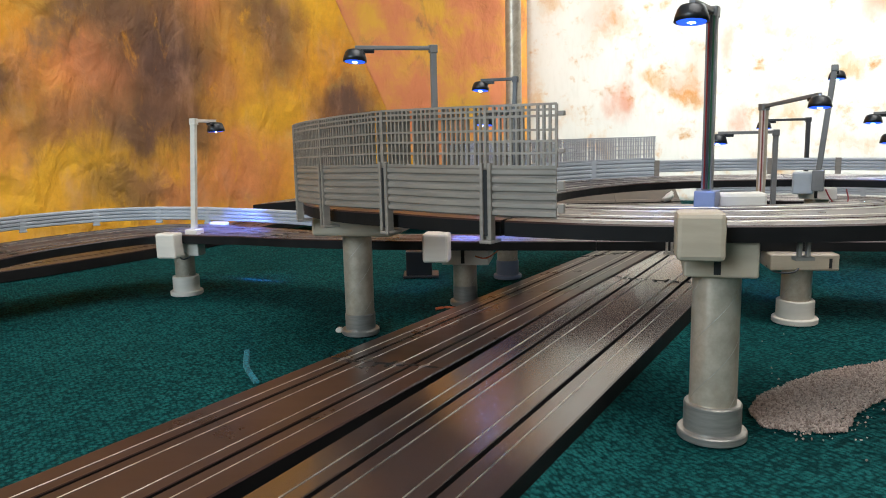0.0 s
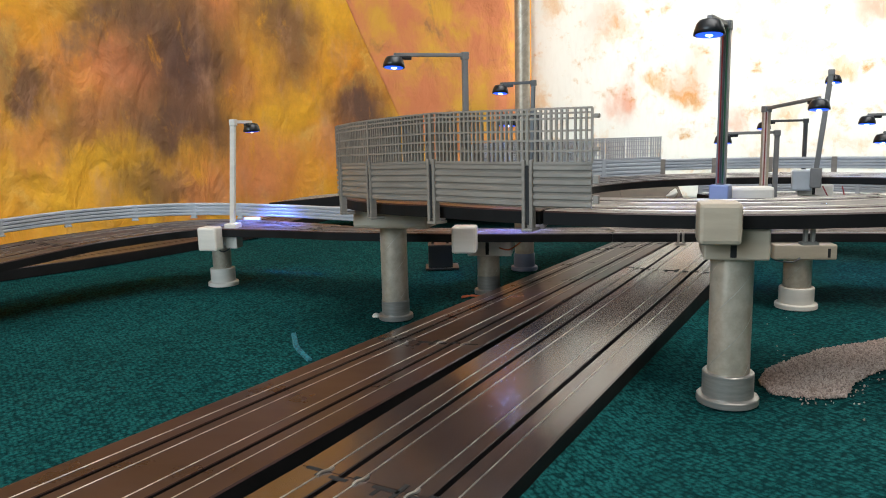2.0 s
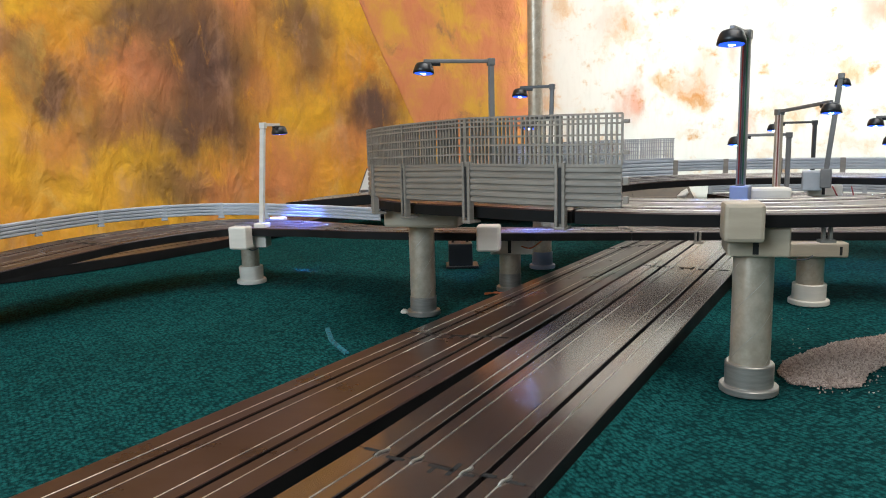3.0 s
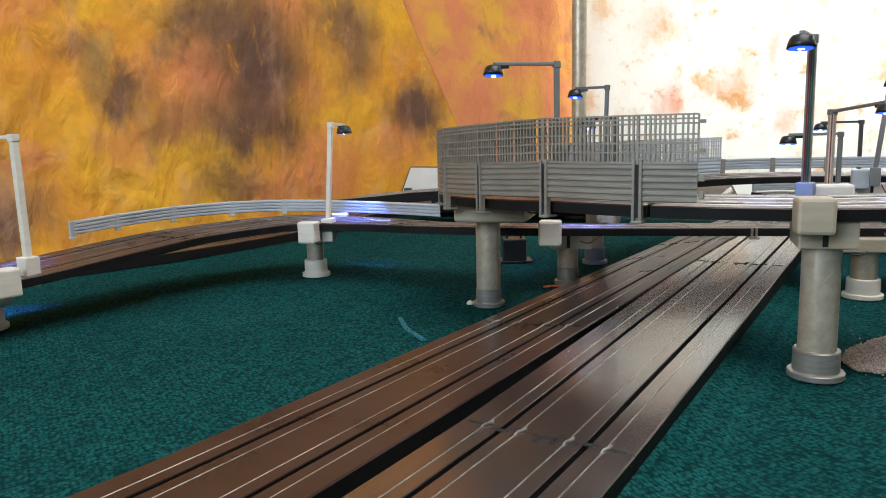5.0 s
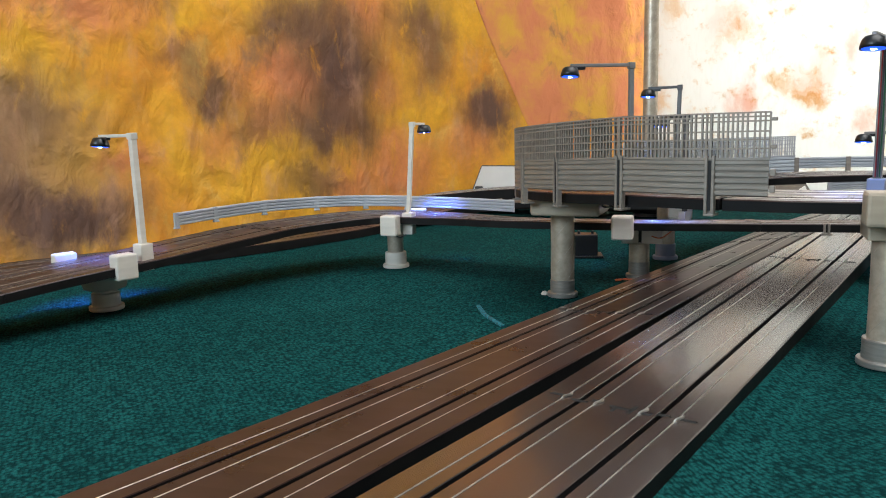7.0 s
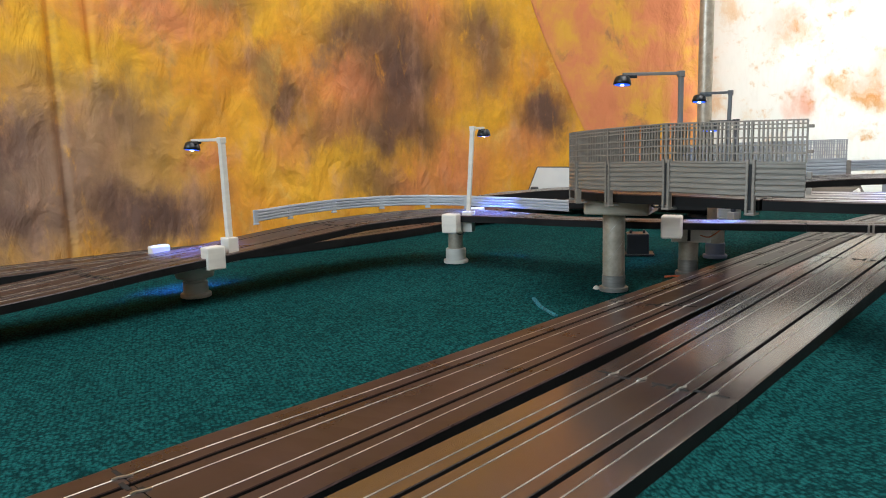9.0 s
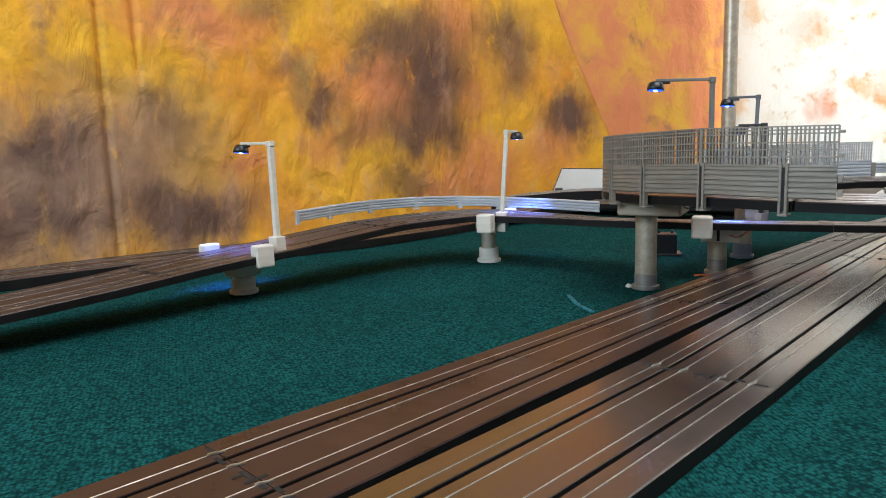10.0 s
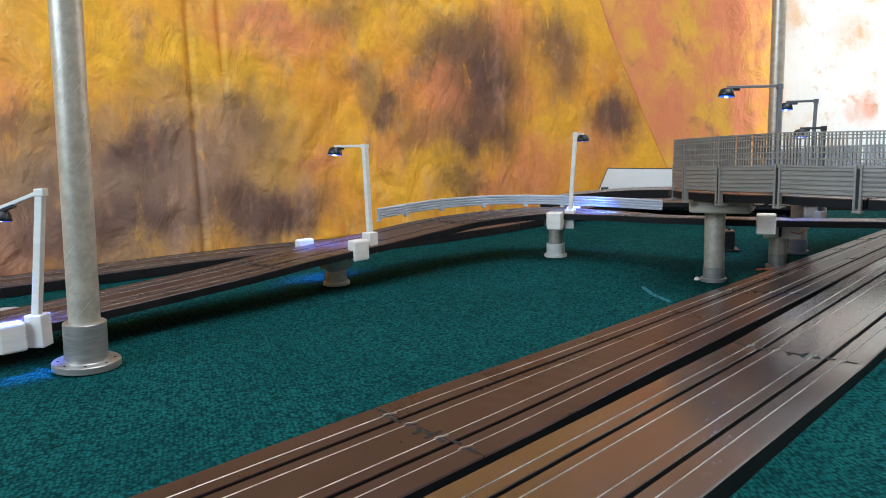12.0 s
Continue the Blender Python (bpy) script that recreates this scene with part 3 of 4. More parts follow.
OUTER = smooth_line([(-1.01, -0.40, 0.012), (-0.982, -0.2, 0.012), (-0.948, 0.0, 0.012), (-0.928, 0.12, 0.012), (-0.905, 0.23, 0.012), (-0.872, 0.34, 0.012), (-0.822, 0.45, 0.012), (-0.792, 0.56, 0.012), (-0.775, 0.70, 0.012), (-0.762, 0.82, 0.016), (-0.715, 0.915, 0.026), (-0.645, 0.965, 0.032)], 0.006)
track(None, GROUND, 0.012, 0.38, dense=OUTER, rail_mat=DIMMED_RAIL)
BANK = smooth_line([(-0.645, 0.965, 0.032), (-0.55, 0.975, 0.034), (-0.45, 0.985, 0.034), (-0.37, 0.995, 0.035), (-0.29, 1.015, 0.036), (-0.185, 1.055, 0.037)], 0.006)
LEANS = [-0.36 * min(1.0, max(0.0, (p.x + 0.60) / 0.16)) for p in BANK]
track(None, "dark brown banked slot track section behind the crossing", 0.008, 0.38, dense=BANK, banks=LEANS, rail_mat=DIMMED_RAIL, mat=BANKED, joint=False)

FX, FY = -0.005, 0.635
FAR = arc(FX, FY, 0.214 + HALF, 190, 40, 0.089, step=2.5)
track(None, RAISED, dense=FAR, lengths=0.2, joint=False)
LOW = arc(-0.02, 0.87, 0.20, 128, 20, 0.050, step=3.0)
track(None, RAISED, dense=LOW, lengths=0.2)

track([(-0.90, 1.005, 0.028), (-0.80, 1.045, 0.036), (-0.72, 1.065, 0.043), (-0.62, 1.075, 0.047), (-0.50, 1.080, 0.047), (-0.38, 1.095, 0.042)], GROUND, 0.036, 0.38)

# ---------------------------------------------------------------- pillars


def round_part(name, parent, r_list, mat, label="", seg=32):
    return part(name, turned(r_list, seg), mat, parent, label, True)


def flat_shade(ob):
    ob.data.set_sharp_from_angle(angle=radians(35))
    return ob


def pillar(x, y, top, r, foot, label, foot_mat=SOCKET, tube_mat=TUBE, collar_high=0.015, group="track pillars"):
    """A tube in a flanged foot, standing on the carpet."""
    ob = thing("pillar", (x, y, 0), label, "pillar", group)
    flat_shade(round_part("tube", ob, [(r, 0.003), (r, top)], tube_mat))
    lip = foot - 0.0028
    flat_shade(round_part("foot", ob, [(foot - 0.0005, 0.0), (foot, 0.0005), (foot, 0.0034), (foot - 0.0005, 0.0040), (lip, 0.0042), (lip, collar_high), (lip - 0.0005, collar_high + 0.0006), (r - 0.0002, collar_high + 0.0006)], foot_mat, "round flanged foot", 48))
    return ob


def saddle_block(ob, lo, hi, mat, turn, slot=True, soft=0.0012):
    """The block under the track, with the dark slot in its face."""
    m = pose(0, 0, 0, 0, 0, turn)
    part("saddle", one_box(lo, hi, soft, m), mat, ob, "printed saddle block")
    if slot:
        mid = lo[0] + (hi[0] - lo[0]) * 0.45
        part("slot", one_box((mid - 0.0015, lo[1] - 0.0003, lo[2] + 0.0015), (mid + 0.0015, lo[1] + 0.0020, hi[2] - 0.003), 0, m), GROOVE, ob, "dark screw slot")


def polar(a, r, z):
    return Vector((CX + r * math.cos(radians(a)), CY + r * math.sin(radians(a)), z))


pa = pillar(-0.049, 0.372, 0.083, 0.0108, 0.0160, "silver spiral-wound tube pillar in a grey printed foot", SOCKET, TUBE, 0.0165)
# CREAM instead of WHITE paints the shade under the track onto this saddle
saddle_block(pa, (-0.0155, -0.016, 0.0795), (0.0160, 0.018, 0.0958), CREAM, 12)
pb = pillar(-0.308, 0.461, 0.084, 0.0105, 0.0138, "tall silver tube pillar under the fenced curve", SOCKET, TUBE, 0.0150)
saddle_block(pb, (-0.022, -0.030, 0.0760), (0.038, 0.021, 0.0898), CREAM, 12, False, 0.0025)
part("glue", turned([(0.0030, 0.0), (0.0034, 0.0008), (0.0026, 0.0024), (0.0010, 0.0034)], 9), WHITE, pb, "lump of white glue").location = (-0.0165, -0.0035, 0.0)
pc = pillar(-0.538, 0.513, 0.044, 0.0090, 0.0148, "short tube pillar in a white printed foot", WHITE, TUBE, 0.0170)
saddle_block(pc, (-0.0125, -0.0130, 0.0415), (0.0135, 0.016, 0.0525), WHITE, 15)
pd = pillar(-0.276, 0.573, 0.045, 0.0100, 0.0130, "silver tube pillar beside the ground track", SOCKET, TUBE, 0.0165)
saddle_block(pd, (-0.0165, -0.0200, 0.0370), (0.0225, 0.018, 0.0530), WHITE, 18)
pf = pillar(-0.648, 0.226, 0.030, 0.0098, 0.0150, "low white printed pillar under the ramp", WHITE, WHITE, 0.0150)
flat_shade(round_part("saddle_disc", pf, [(0.0128, 0.0185), (0.0180, 0.0200), (0.0225, 0.0375)], WHITE, "flared white saddle", 40))
pg = pillar(-0.024, 0.612, 0.045, 0.0105, 0.0160, "brown-tinted silver tube pillar in a white foot", WHITE, TUBE, 0.0165)
saddle_block(pg, (-0.0225, -0.0150, 0.0410), (0.0240, 0.0150, 0.0530), CREAM, 18, False)
part("slot", one_box((0.0170, -0.0153, 0.043), (0.0190, -0.0130, 0.050), 0, pose(0, 0, 0, 0, 0, 18)), GROOVE, pg, "dark screw slot")
ph = pillar(-0.018, 0.868, 0.076, 0.0115, 0.0155, "grey tube pillar under the far curve", SOCKET, TUBE, 0.0165)
saddle_block(ph, (-0.0170, -0.0250, 0.0690), (0.0170, 0.0150, 0.0812), WHITE, 3)
pi = pillar(0.075, 1.055, 0.036, 0.0105, 0.0150, "short grey pillar under the low curve", SOCKET, TUBE, 0.0150)
flat_shade(round_part("saddle_disc", pi, [(0.0150, 0.0320), (0.0270, 0.0345), (0.0280, 0.0422)], DARK, "dark saddle disc", 40))
pk = pillar(-0.286, 0.690, 0.084, 0.0100, 0.0138, "silver tube pillar in a blue-grey foot behind the crossing", BLUEGREY, TUBE, 0.0175)
saddle_block(pk, (-0.0165, -0.016, 0.0815), (0.0175, 0.018, 0.0958), WHITE, 20, False)
pj = pillar(0.075, 0.470, 0.083, 0.0112, 0.0160, "silver tube pillar beyond the gravel", SOCKET, TUBE, 0.0165)
saddle_block(pj, (-0.0165, -0.016, 0.0815), (0.0175, 0.018, 0.0958), WHITE, 45)


def clamp(at, turn, size, label, mat=WHITE, soft=0.0018):
    """A block clipped over the track's edge."""
    ob = thing("track_clamp", at, label, "clamp", "track clamps", turn=turn)
    w, d, h = size
    part("block", one_box((-w / 2, -d / 2, 0), (w / 2, d / 2, h), soft), mat, ob)
    part("lip", one_box((-w / 2 + 0.002, d / 2 - 0.001, -0.0004), (w / 2 - 0.002, d / 2 + 0.006, 0.0022), 0.0006), mat, ob, "lip hooked under the track")
    return ob


def near_middle(y0, side):
    """The place of the middle run nearest a level, at its edge: side 1 is toward the green, -1 toward the cloth."""
    i = min(range(len(MIDDLE)), key=lambda k: (MIDDLE[k] - Vector(y0)).length)
    d = (MIDDLE[i + 1] - MIDDLE[i - 1]).normalized()
    r = Vector((d.y, -d.x, 0)).normalized()
    return MIDDLE[i] + r * side * HALF, math.degrees(math.atan2(d.y, d.x)), r


# the big cream block on the fenced curve, and its fellow across the track
q = polar(284.0, 0.2895, 0.0900)
clamp(q, 14.3, (0.0200, 0.0170, 0.0205), "large cream printed block clipped to the track edge", CREAM, 0.0022)
q = polar(292.5, 0.1965, 0.0925)
clamp(q, 202.5, (0.026, 0.011, 0.0175), "white printed clamp on the inner track edge")
q = polar(306.0, 0.1965, 0.0885)
clamp(q, 216.0, (0.022, 0.011, 0.0065), "cream printed clamp under the inner track edge", CREAM)
for spot, side, size, low in (((-0.650, 0.206, 0.045), -1, (0.020, 0.010, 0.0115), 0.0050),
                              ((-0.235, 0.580, 0.06), -1, (0.024, 0.010, 0.012), 0.0060), ((-0.530, 0.52, 0.06), -1, (0.018, 0.008, 0.0070), 0.0060)):
    p, turn, r = near_middle(spot, side)
    p = p + r * side * (size[1] / 2 - 0.002)
    clamp((p.x, p.y, p.z - low), turn + (0 if side > 0 else 180), size, "white printed block clipped to the raised track")
p, turn, r = near_middle((-0.2790, 0.545, 0.06), 1)
p = p + r * 0.006
clamp((p.x, p.y, p.z - 0.0150), turn, (0.0200, 0.0170, 0.0225), "white printed block clipped to the raised track")
clamp((-0.030, 0.8285, 0.0760), 3.0, (0.0195, 0.0170, 0.0215), "pale grey block clipped to the far curve", PALE)
clamp((0.118, 1.050, 0.0400), 0.0, (0.026, 0.020, 0.022), "pale grey block on the low curve", PALE)

# ---------------------------------------------------------------- lamps


def shade_mesh():
    return turned([(0.0082, -0.0062), (0.0078, -0.0036), (0.0068, -0.0004), (0.0056, 0.0012), (0.0030, 0.0020), (0.0012, 0.0022), (0.0010, 0.0016), (0.0028, 0.0012), (0.0050, 0.0002), (0.0062, -0.0012), (0.0071, -0.0040), (0.0075, -0.0062)], 24)


def street_lamp(foot, top, reach, label, mat=POST, arm_mat=None, width=0.0042, socket=None, socket_mat=None, lean=(0.0, 0.0), rise=0.0, ribbon=None, watts=0.45, size=1.0, dark=BLACK, nod=-7.0):
    """A post with an arm over the track, a dark dome at its end and a lit LED in it. reach: the arm, as x and y."""
    x, y, z = foot
    ob = thing("street_lamp", foot, label, "street lamp", "track lamps")
    high = top - z
    ang = math.degrees(math.atan2(reach[1], reach[0]))
    tilt = Matrix(((1, 0, lean[0] / high, 0), (0, 1, lean[1] / high, 0), (0, 0, 1, 0), (0, 0, 0, 1)))
    turn = pose(0, 0, 0, 0, 0, ang)
    w = width / 2
    part("post", one_box((-w, -w, 0), (w, w, high), 0.0006, tilt @ turn), mat, ob)
    end = Vector((lean[0], lean[1], high))
    length = math.hypot(*reach)
    slope = Matrix.Translation(end) @ turn @ pose(0, 0, 0, 0, -math.degrees(math.atan2(rise, length)), 0)
    part("arm", one_box((-w * 0.4, -w * 0.62, -0.0030), (length, w * 0.62, -0.0002), 0.0005, slope), arm_mat or mat, ob)
    part("elbow", one_box((-w - 0.0007, -w - 0.0006, -0.0050), (w + 0.0007, w + 0.0006, 0.0006), 0.0006, Matrix.Translation(end) @ turn), arm_mat or mat, ob, "square elbow cap")
    tip = slope @ Vector((length, 0, -0.0046 * size))
    head = part("shade", shade_mesh(), dark, ob, "dark dome shade", True)
    head.matrix_basis = Matrix.Translation(tip) @ pose(0, 0, 0, nod, 0, 0) @ pose(0, 0, 0, 0, 0, ang) @ Matrix.Scale(size, 4)
    part("bracket", one_box((length - 0.013, -w * 0.8, -0.0052), (length - 0.001, w * 0.8, -0.0024), 0.0004, slope), dark, ob, "dark clip behind the shade")
    bulb = part("bulb", turned([(0.0022, -0.0020), (0.0024, -0.0044), (0.0019, -0.0056), (0.0008, -0.0061)], 14), LED, head, "glowing blue-white LED", True)
    bulb.location = (0, 0, -0.001)
    # added glowing ring: stands for the LED's blue halo inside the shade
    halo = part("halo", turned([(0.0070, -0.0036), (0.0074, -0.0058), (0.0066, -0.0066)], 18), HALO, head, "glowing ring for the blue light round the LED", True)
    if socket:
        part("socket", one_box((-socket[0] / 2, -socket[1] / 2, -socket[2]), (socket[0] / 2, socket[1] / 2, 0.0), 0.0008, turn), socket_mat or mat, ob, "square socket round the post's foot")
    if ribbon:
        side = -w - 0.0006
        for k, m in enumerate(ribbon):
            u = (k - (len(ribbon) - 1) / 2) * 0.0012
            part("wire", wire(bmesh.new(), [tilt @ Vector((u, side, 0.001)), tilt @ Vector((u, side, high * 0.5)), tilt @ Vector((u, side, high - 0.004))], 0.00045, 5), m, ob, "thin coloured wire up the post")
    data = bpy.data.lights.new("led_light", "SPOT")
    data.energy, data.color, data.spot_size, data.spot_blend, data.shadow_soft_size = watts, (0.09, 0.21, 1.0), radians(66), 0.7, 0.002
    light = new("led_light", data)
    light.matrix_world = Matrix.Translation(Vector(foot) + tip + Vector((0, 0, -0.0108 * size)))
    return ob


WHITE_LAMP = "white printed lamp with dark dome and lit LED"
GREY_LAMP = "dark grey lamp with dome shade and lit LED"
BOX = (0.0125, 0.0120, 0.0235)
# over the fenced curve
street_lamp((-0.0627, 0.4290, 0.1120), 0.2050, (-0.004, -0.037), "grey lamp post with red and green wires", POST, None, 0.0052, (0.0110, 0.0110, 0.0090), BLUEGREY, ribbon=(RED, DARK, GREEN), watts=0.35)
street_lamp((-0.2550, 0.4860, 0.1000), 0.2045, (-0.040, -0.037), GREY_LAMP + " inside the curve", POST)
# along the middle run
street_lamp((-0.2655, 0.6520, 0.0640), 0.1925, (-0.033, -0.004), GREY_LAMP + " above the crossing", DARK, None, 0.004, (0.009, 0.009, 0.016), WHITE, lean=(0.0, 0.012), watts=0.4)
street_lamp((-0.2430, 0.6120, 0.0640), 0.1605, (-0.015, -0.035), GREY_LAMP + " behind the fence", DARK, None, 0.004, (0.009, 0.009, 0.016), WHITE, watts=7.0)
street_lamp((-0.5060, 0.4970, 0.0650), 0.1610, (-0.010, 0.036), WHITE_LAMP + " at the bend", WHITE, None, 0.0046, BOX, WHITE, lean=(0.006, 0.003), watts=5.5, nod=3.0)
street_lamp((-0.6010, 0.2360, 0.0615), 0.1560, (-0.049, 0.001), WHITE_LAMP + " beside the ramp", WHITE, None, 0.0054, BOX, WHITE, lean=(-0.003, 0.001), watts=4.5)
street_lamp((-0.6120, -0.1060, 0.0385), 0.1330, (-0.030, -0.022), WHITE_LAMP + " at ramp foot", WHITE, None, 0.0060, (0.0135, 0.0130, 0.0250), WHITE, lean=(0.010, 0.0087), rise=-0.013, watts=4.5)
street_lamp((-0.0570, 0.6880, 0.0560), 0.1610, (0.042, -0.064), "cream lamp post with red and pale wires", CREAM, POST, 0.0056, (0.010, 0.010, 0.012), WHITE, rise=0.006, ribbon=(PINK, RED, PINK), watts=0.06)
# far curves
street_lamp((-0.0500, 0.7300, 0.0300), 0.1395, (-0.046, -0.012), GREY_LAMP + " inside the loop", POST, watts=0.3)
street_lamp((-0.0325, 0.9800, 0.0850), 0.1500, (-0.045, -0.024), GREY_LAMP + " beyond the rail", DARK)
street_lamp((-0.0166, 0.8180, 0.1000), 0.1970, (0.002, 0.042), "grey leaning lamp post on the far curve", POST, None, 0.0050, (0.0105, 0.0105, 0.020), POST, lean=(0.0090, -0.004))
street_lamp((0.0850, 0.8600, 0.0830), 0.1540, (-0.058, -0.015), GREY_LAMP + " over the curve", POST, watts=0.12)
street_lamp((0.0900, 0.7900, 0.0600), 0.1370, (-0.052, -0.020), GREY_LAMP + " beside the curve", POST, watts=0.12)

# blocks that carry the white lamps
for spot, back, low, out in (((-0.5060, 0.4970, 0.06), 0.0150, 0.0195, 0.005), ((-0.6010, 0.2360, 0.045), 0.0215, 0.0130, -0.004), ((-0.6120, -0.1060, 0.028), 0.0190, 0.0150, 0.005)):
    p, turn, r = near_middle(spot, 1)
    d = Vector((math.cos(radians(turn)), math.sin(radians(turn)), 0))
    p = p + r * out - d * back
    clamp((p.x, p.y, p.z - low), turn, (0.0190, 0.0140, 0.0220), "white printed lamp block clipped to the track edge")

# ---------------------------------------------------------------- guard rails and fences


def ribbed(low, high, ribs, out=0.0011, back=0.0009):
    """The profile of a ribbed guard rail."""
    pts = []
    h = (high - low) / ribs
    for k in range(ribs):
        z = low + k * h
        pts += [(0.0, z + 0.0001), (out, z + 0.22 * h), (out, z + 0.70 * h), (0.0, z + 0.92 * h)]
    return pts + [(-back, high), (-back, low)]


def guard(pieces, low, high, ribs, mat, label, side, clip_mat, feet=0.010, mesh=None, slotted=True, clip_out=0.0022):
    """A guard rail of several pieces joined by upright clips; mesh: the heights of a wire fence above it."""
    flat = sum((p for p in pieces), [])
    base = Vector((flat[0].x, flat[0].y, flat[0].z))
    ob = thing("guard_fence" if mesh else "guard_rail", base, label, "fence" if mesh else "guard rail", "guard rails")
    for piece in pieces:
        local = [p - base for p in piece]
        right = [r * side for r in sides_of(local)]
        part("ribbed_panel", swept(local, ribbed(low, high, ribs), right=right), mat, ob)
        if mesh:
            bm = bmesh.new()
            for k, z in enumerate(mesh):
                t = 0.0007 if k == 0 else 0.00052
                swept(local, [(-0.0009, z - t), (0.0009, z - t), (0.0009, z + t), (-0.0009, z + t)], bm, right)
            run = 0.0
            for i in range(1, len(local)):
                run += (local[i] - local[i - 1]).length
                while run >= 0.0031:
                    run -= 0.0031
                    p, r = local[i], right[i]
                    d = Vector((-r.y, r.x, 0))
                    m = Matrix(((d.x, r.x, 0, p.x), (d.y, r.y, 0, p.y), (0, 0, 1, 0), (0, 0, 0, 1)))
                    m = m @ Matrix.Translation((0, 0, p.z))
                    box(bm, (-0.00050, -0.0010, mesh[0]), (0.00050, 0.0010, mesh[-1]), 0, m)
            part("mesh_panel", bm, mat, ob, "open wire-mesh fence panel")
        p, r = local[0], right[0]
        d = Vector((-r.y, r.x, 0))
        m = Matrix(((d.x, r.x, 0, p.x), (d.y, r.y, 0, p.y), (0, 0, 1, p.z), (0, 0, 0, 1)))
        post = bmesh.new()
        if not slotted:
            box(post, (-0.0030, -0.0014, low - feet), (0.0030, clip_out - 0.0007, high + 0.0002), 0.0004, m)
        for s in (-1, 1) if slotted else ():
            box(post, (min(s * 0.0032, s * 0.0012), -0.0012, low - feet), (max(s * 0.0032, s * 0.0012), clip_out, high + 0.002), 0.0004, m)
        if slotted:
            box(post, (-0.0032, -0.0020, low - feet), (0.0032, -0.0002, high + 0.002), 0, m)
        box(post, (-0.0034, -0.0080 if slotted else -0.0020, low - feet - 0.0016), (0.0034, clip_out + 0.0002, low - feet), 0.0004, m)
        if mesh:
            box(post, (-0.0007, -0.0013, high), (0.0007, 0.0013, mesh[-1] + 0.0004), 0, m)
        clip = part("clip_post", post, clip_mat, ob, "upright clip gripping the track edge")
        if slotted:
            part("slot", one_box((-0.0012, -0.0002, low - feet + 0.002), (0.0012, 0.0013, high - 0.001), 0, m), GROOVE, clip, "dark slot")
    return ob


def arcs(cx, cy, r, cuts, z):
    return [arc(cx, cy, r, a, b, z, step=0.28) for a, b in zip(cuts, cuts[1:])]


MESH = [0.0258, 0.0320, 0.0374, 0.0424, 0.0486, 0.0513, 0.0537]


def fence_line(a, b):
    """A stretch of the upper curve's outer edge, turning in and down at the far end."""
    n = int((b - a) / 0.28)
    spots = [a + (b - a) * k / n for k in range(n + 1)]
    return [polar(g, 0.2885 - 0.007 * (max(0.0, 226.0 - g) / 12) ** 2, 0.1035 - sunk(g)) for g in spots]


CUTS = (213.5, 226.3, 238.4, 251.8, 264.9, 271.8)
near_fence = guard([fence_line(a, b) for a, b in zip(CUTS, CUTS[1:])], 0.0025, 0.0255, 6, GREY, "grey plastic wire-mesh fence over a ribbed guard rail", 1, GREY, 0.0115, MESH)
lugs = bmesh.new()
for z in (0.0072, 0.0175, 0.033, 0.0495):
    big = 0.0022 if z < 0.03 else 0.0011
    e = polar(272.2, 0.2887, 0.1035 + z) - Vector(near_fence.location)
    box(lugs, (e.x - 0.0012, e.y - 0.0012, e.z - big), (e.x + 0.0019, e.y + 0.0014, e.z + big), 0.0004)
part("lug", lugs, GREY, near_fence, "joining lugs at the open end")

MESH2 = [0.0200, 0.0252, 0.0300, 0.0345, 0.0394, 0.0418, 0.0440]
guard(arcs(FX, FY, 0.3005, (186.0, 171.0, 156.0, 141.0, 126.4), 0.089), -0.003, 0.0195, 5, PALE, "pale grey wire-mesh fence over a ribbed guard rail", 1, PALE, 0.006, MESH2, False)
guard(arcs(FX, FY, 0.3005, (126.0, 114.0, 102.0, 89.0, 76.0, 63.0, 46.0), 0.089), 0.004, 0.0175, 4, PALE, "pale grey ribbed guard rail along the far curve", 1, GREY, 0.004, None, False)
bend = smooth_line([(-0.686, 0.335, 0.0605), (-0.690, 0.40, 0.0615), (-0.682, 0.460, 0.0625), (-0.652, 0.522, 0.0625), (-0.598, 0.560, 0.062), (-0.51, 0.574, 0.061), (-0.416, 0.573, 0.060)], 0.006)
cut = [0, 9, 20, 31, 41, 50, len(bend) - 1]
guard([bend[a : b + 1] for a, b in zip(cut, cut[1:])], 0.0005, 0.0140, 4, PALE, "pale grey ribbed guard rail round the bend", 1, PALE, 0.0015, None, False, 0.0016)
guard(arcs(-0.02, 0.87, 0.247, (126.0, 110.0, 95.0, 78.0, 60.0), 0.050), 0.001, 0.0150, 4, PALE, "pale ribbed guard rail on the low curve", 1, PALE, 0.003, None, False)
low_rail = straight((-0.165, 0.735, 0.060), (0.12, 0.80, 0.060), 20)
guard([low_rail[0:11], low_rail[10:21]], 0.0, 0.012, 3, GREY, "grey ribbed guard rail behind the crossing", 1, GREY, 0.004, None, False)

# hooks left under the raised runs
for at, turn in (((-0.108, 0.5715, 0.0520), 18.0), ((-0.0134, 0.3718, 0.0868), 23.5)):
    ob = thing("track_hook", at, "small grey plastic hook under the track edge", "hook", "track hooks", turn=turn)
    bm = bmesh.new()
    box(bm, (-0.0042, -0.002, 0.0), (0.0042, 0.003, 0.0016), 0.0003)
    box(bm, (-0.0026, -0.001, 0.0014), (-0.0010, 0.002, 0.0104), 0.0003)
    box(bm, (0.0010, -0.001, 0.0014), (0.0026, 0.002, 0.0104), 0.0003)
    part("hook_body", bm, GREY, ob)

# ---------------------------------------------------------------- tall poles


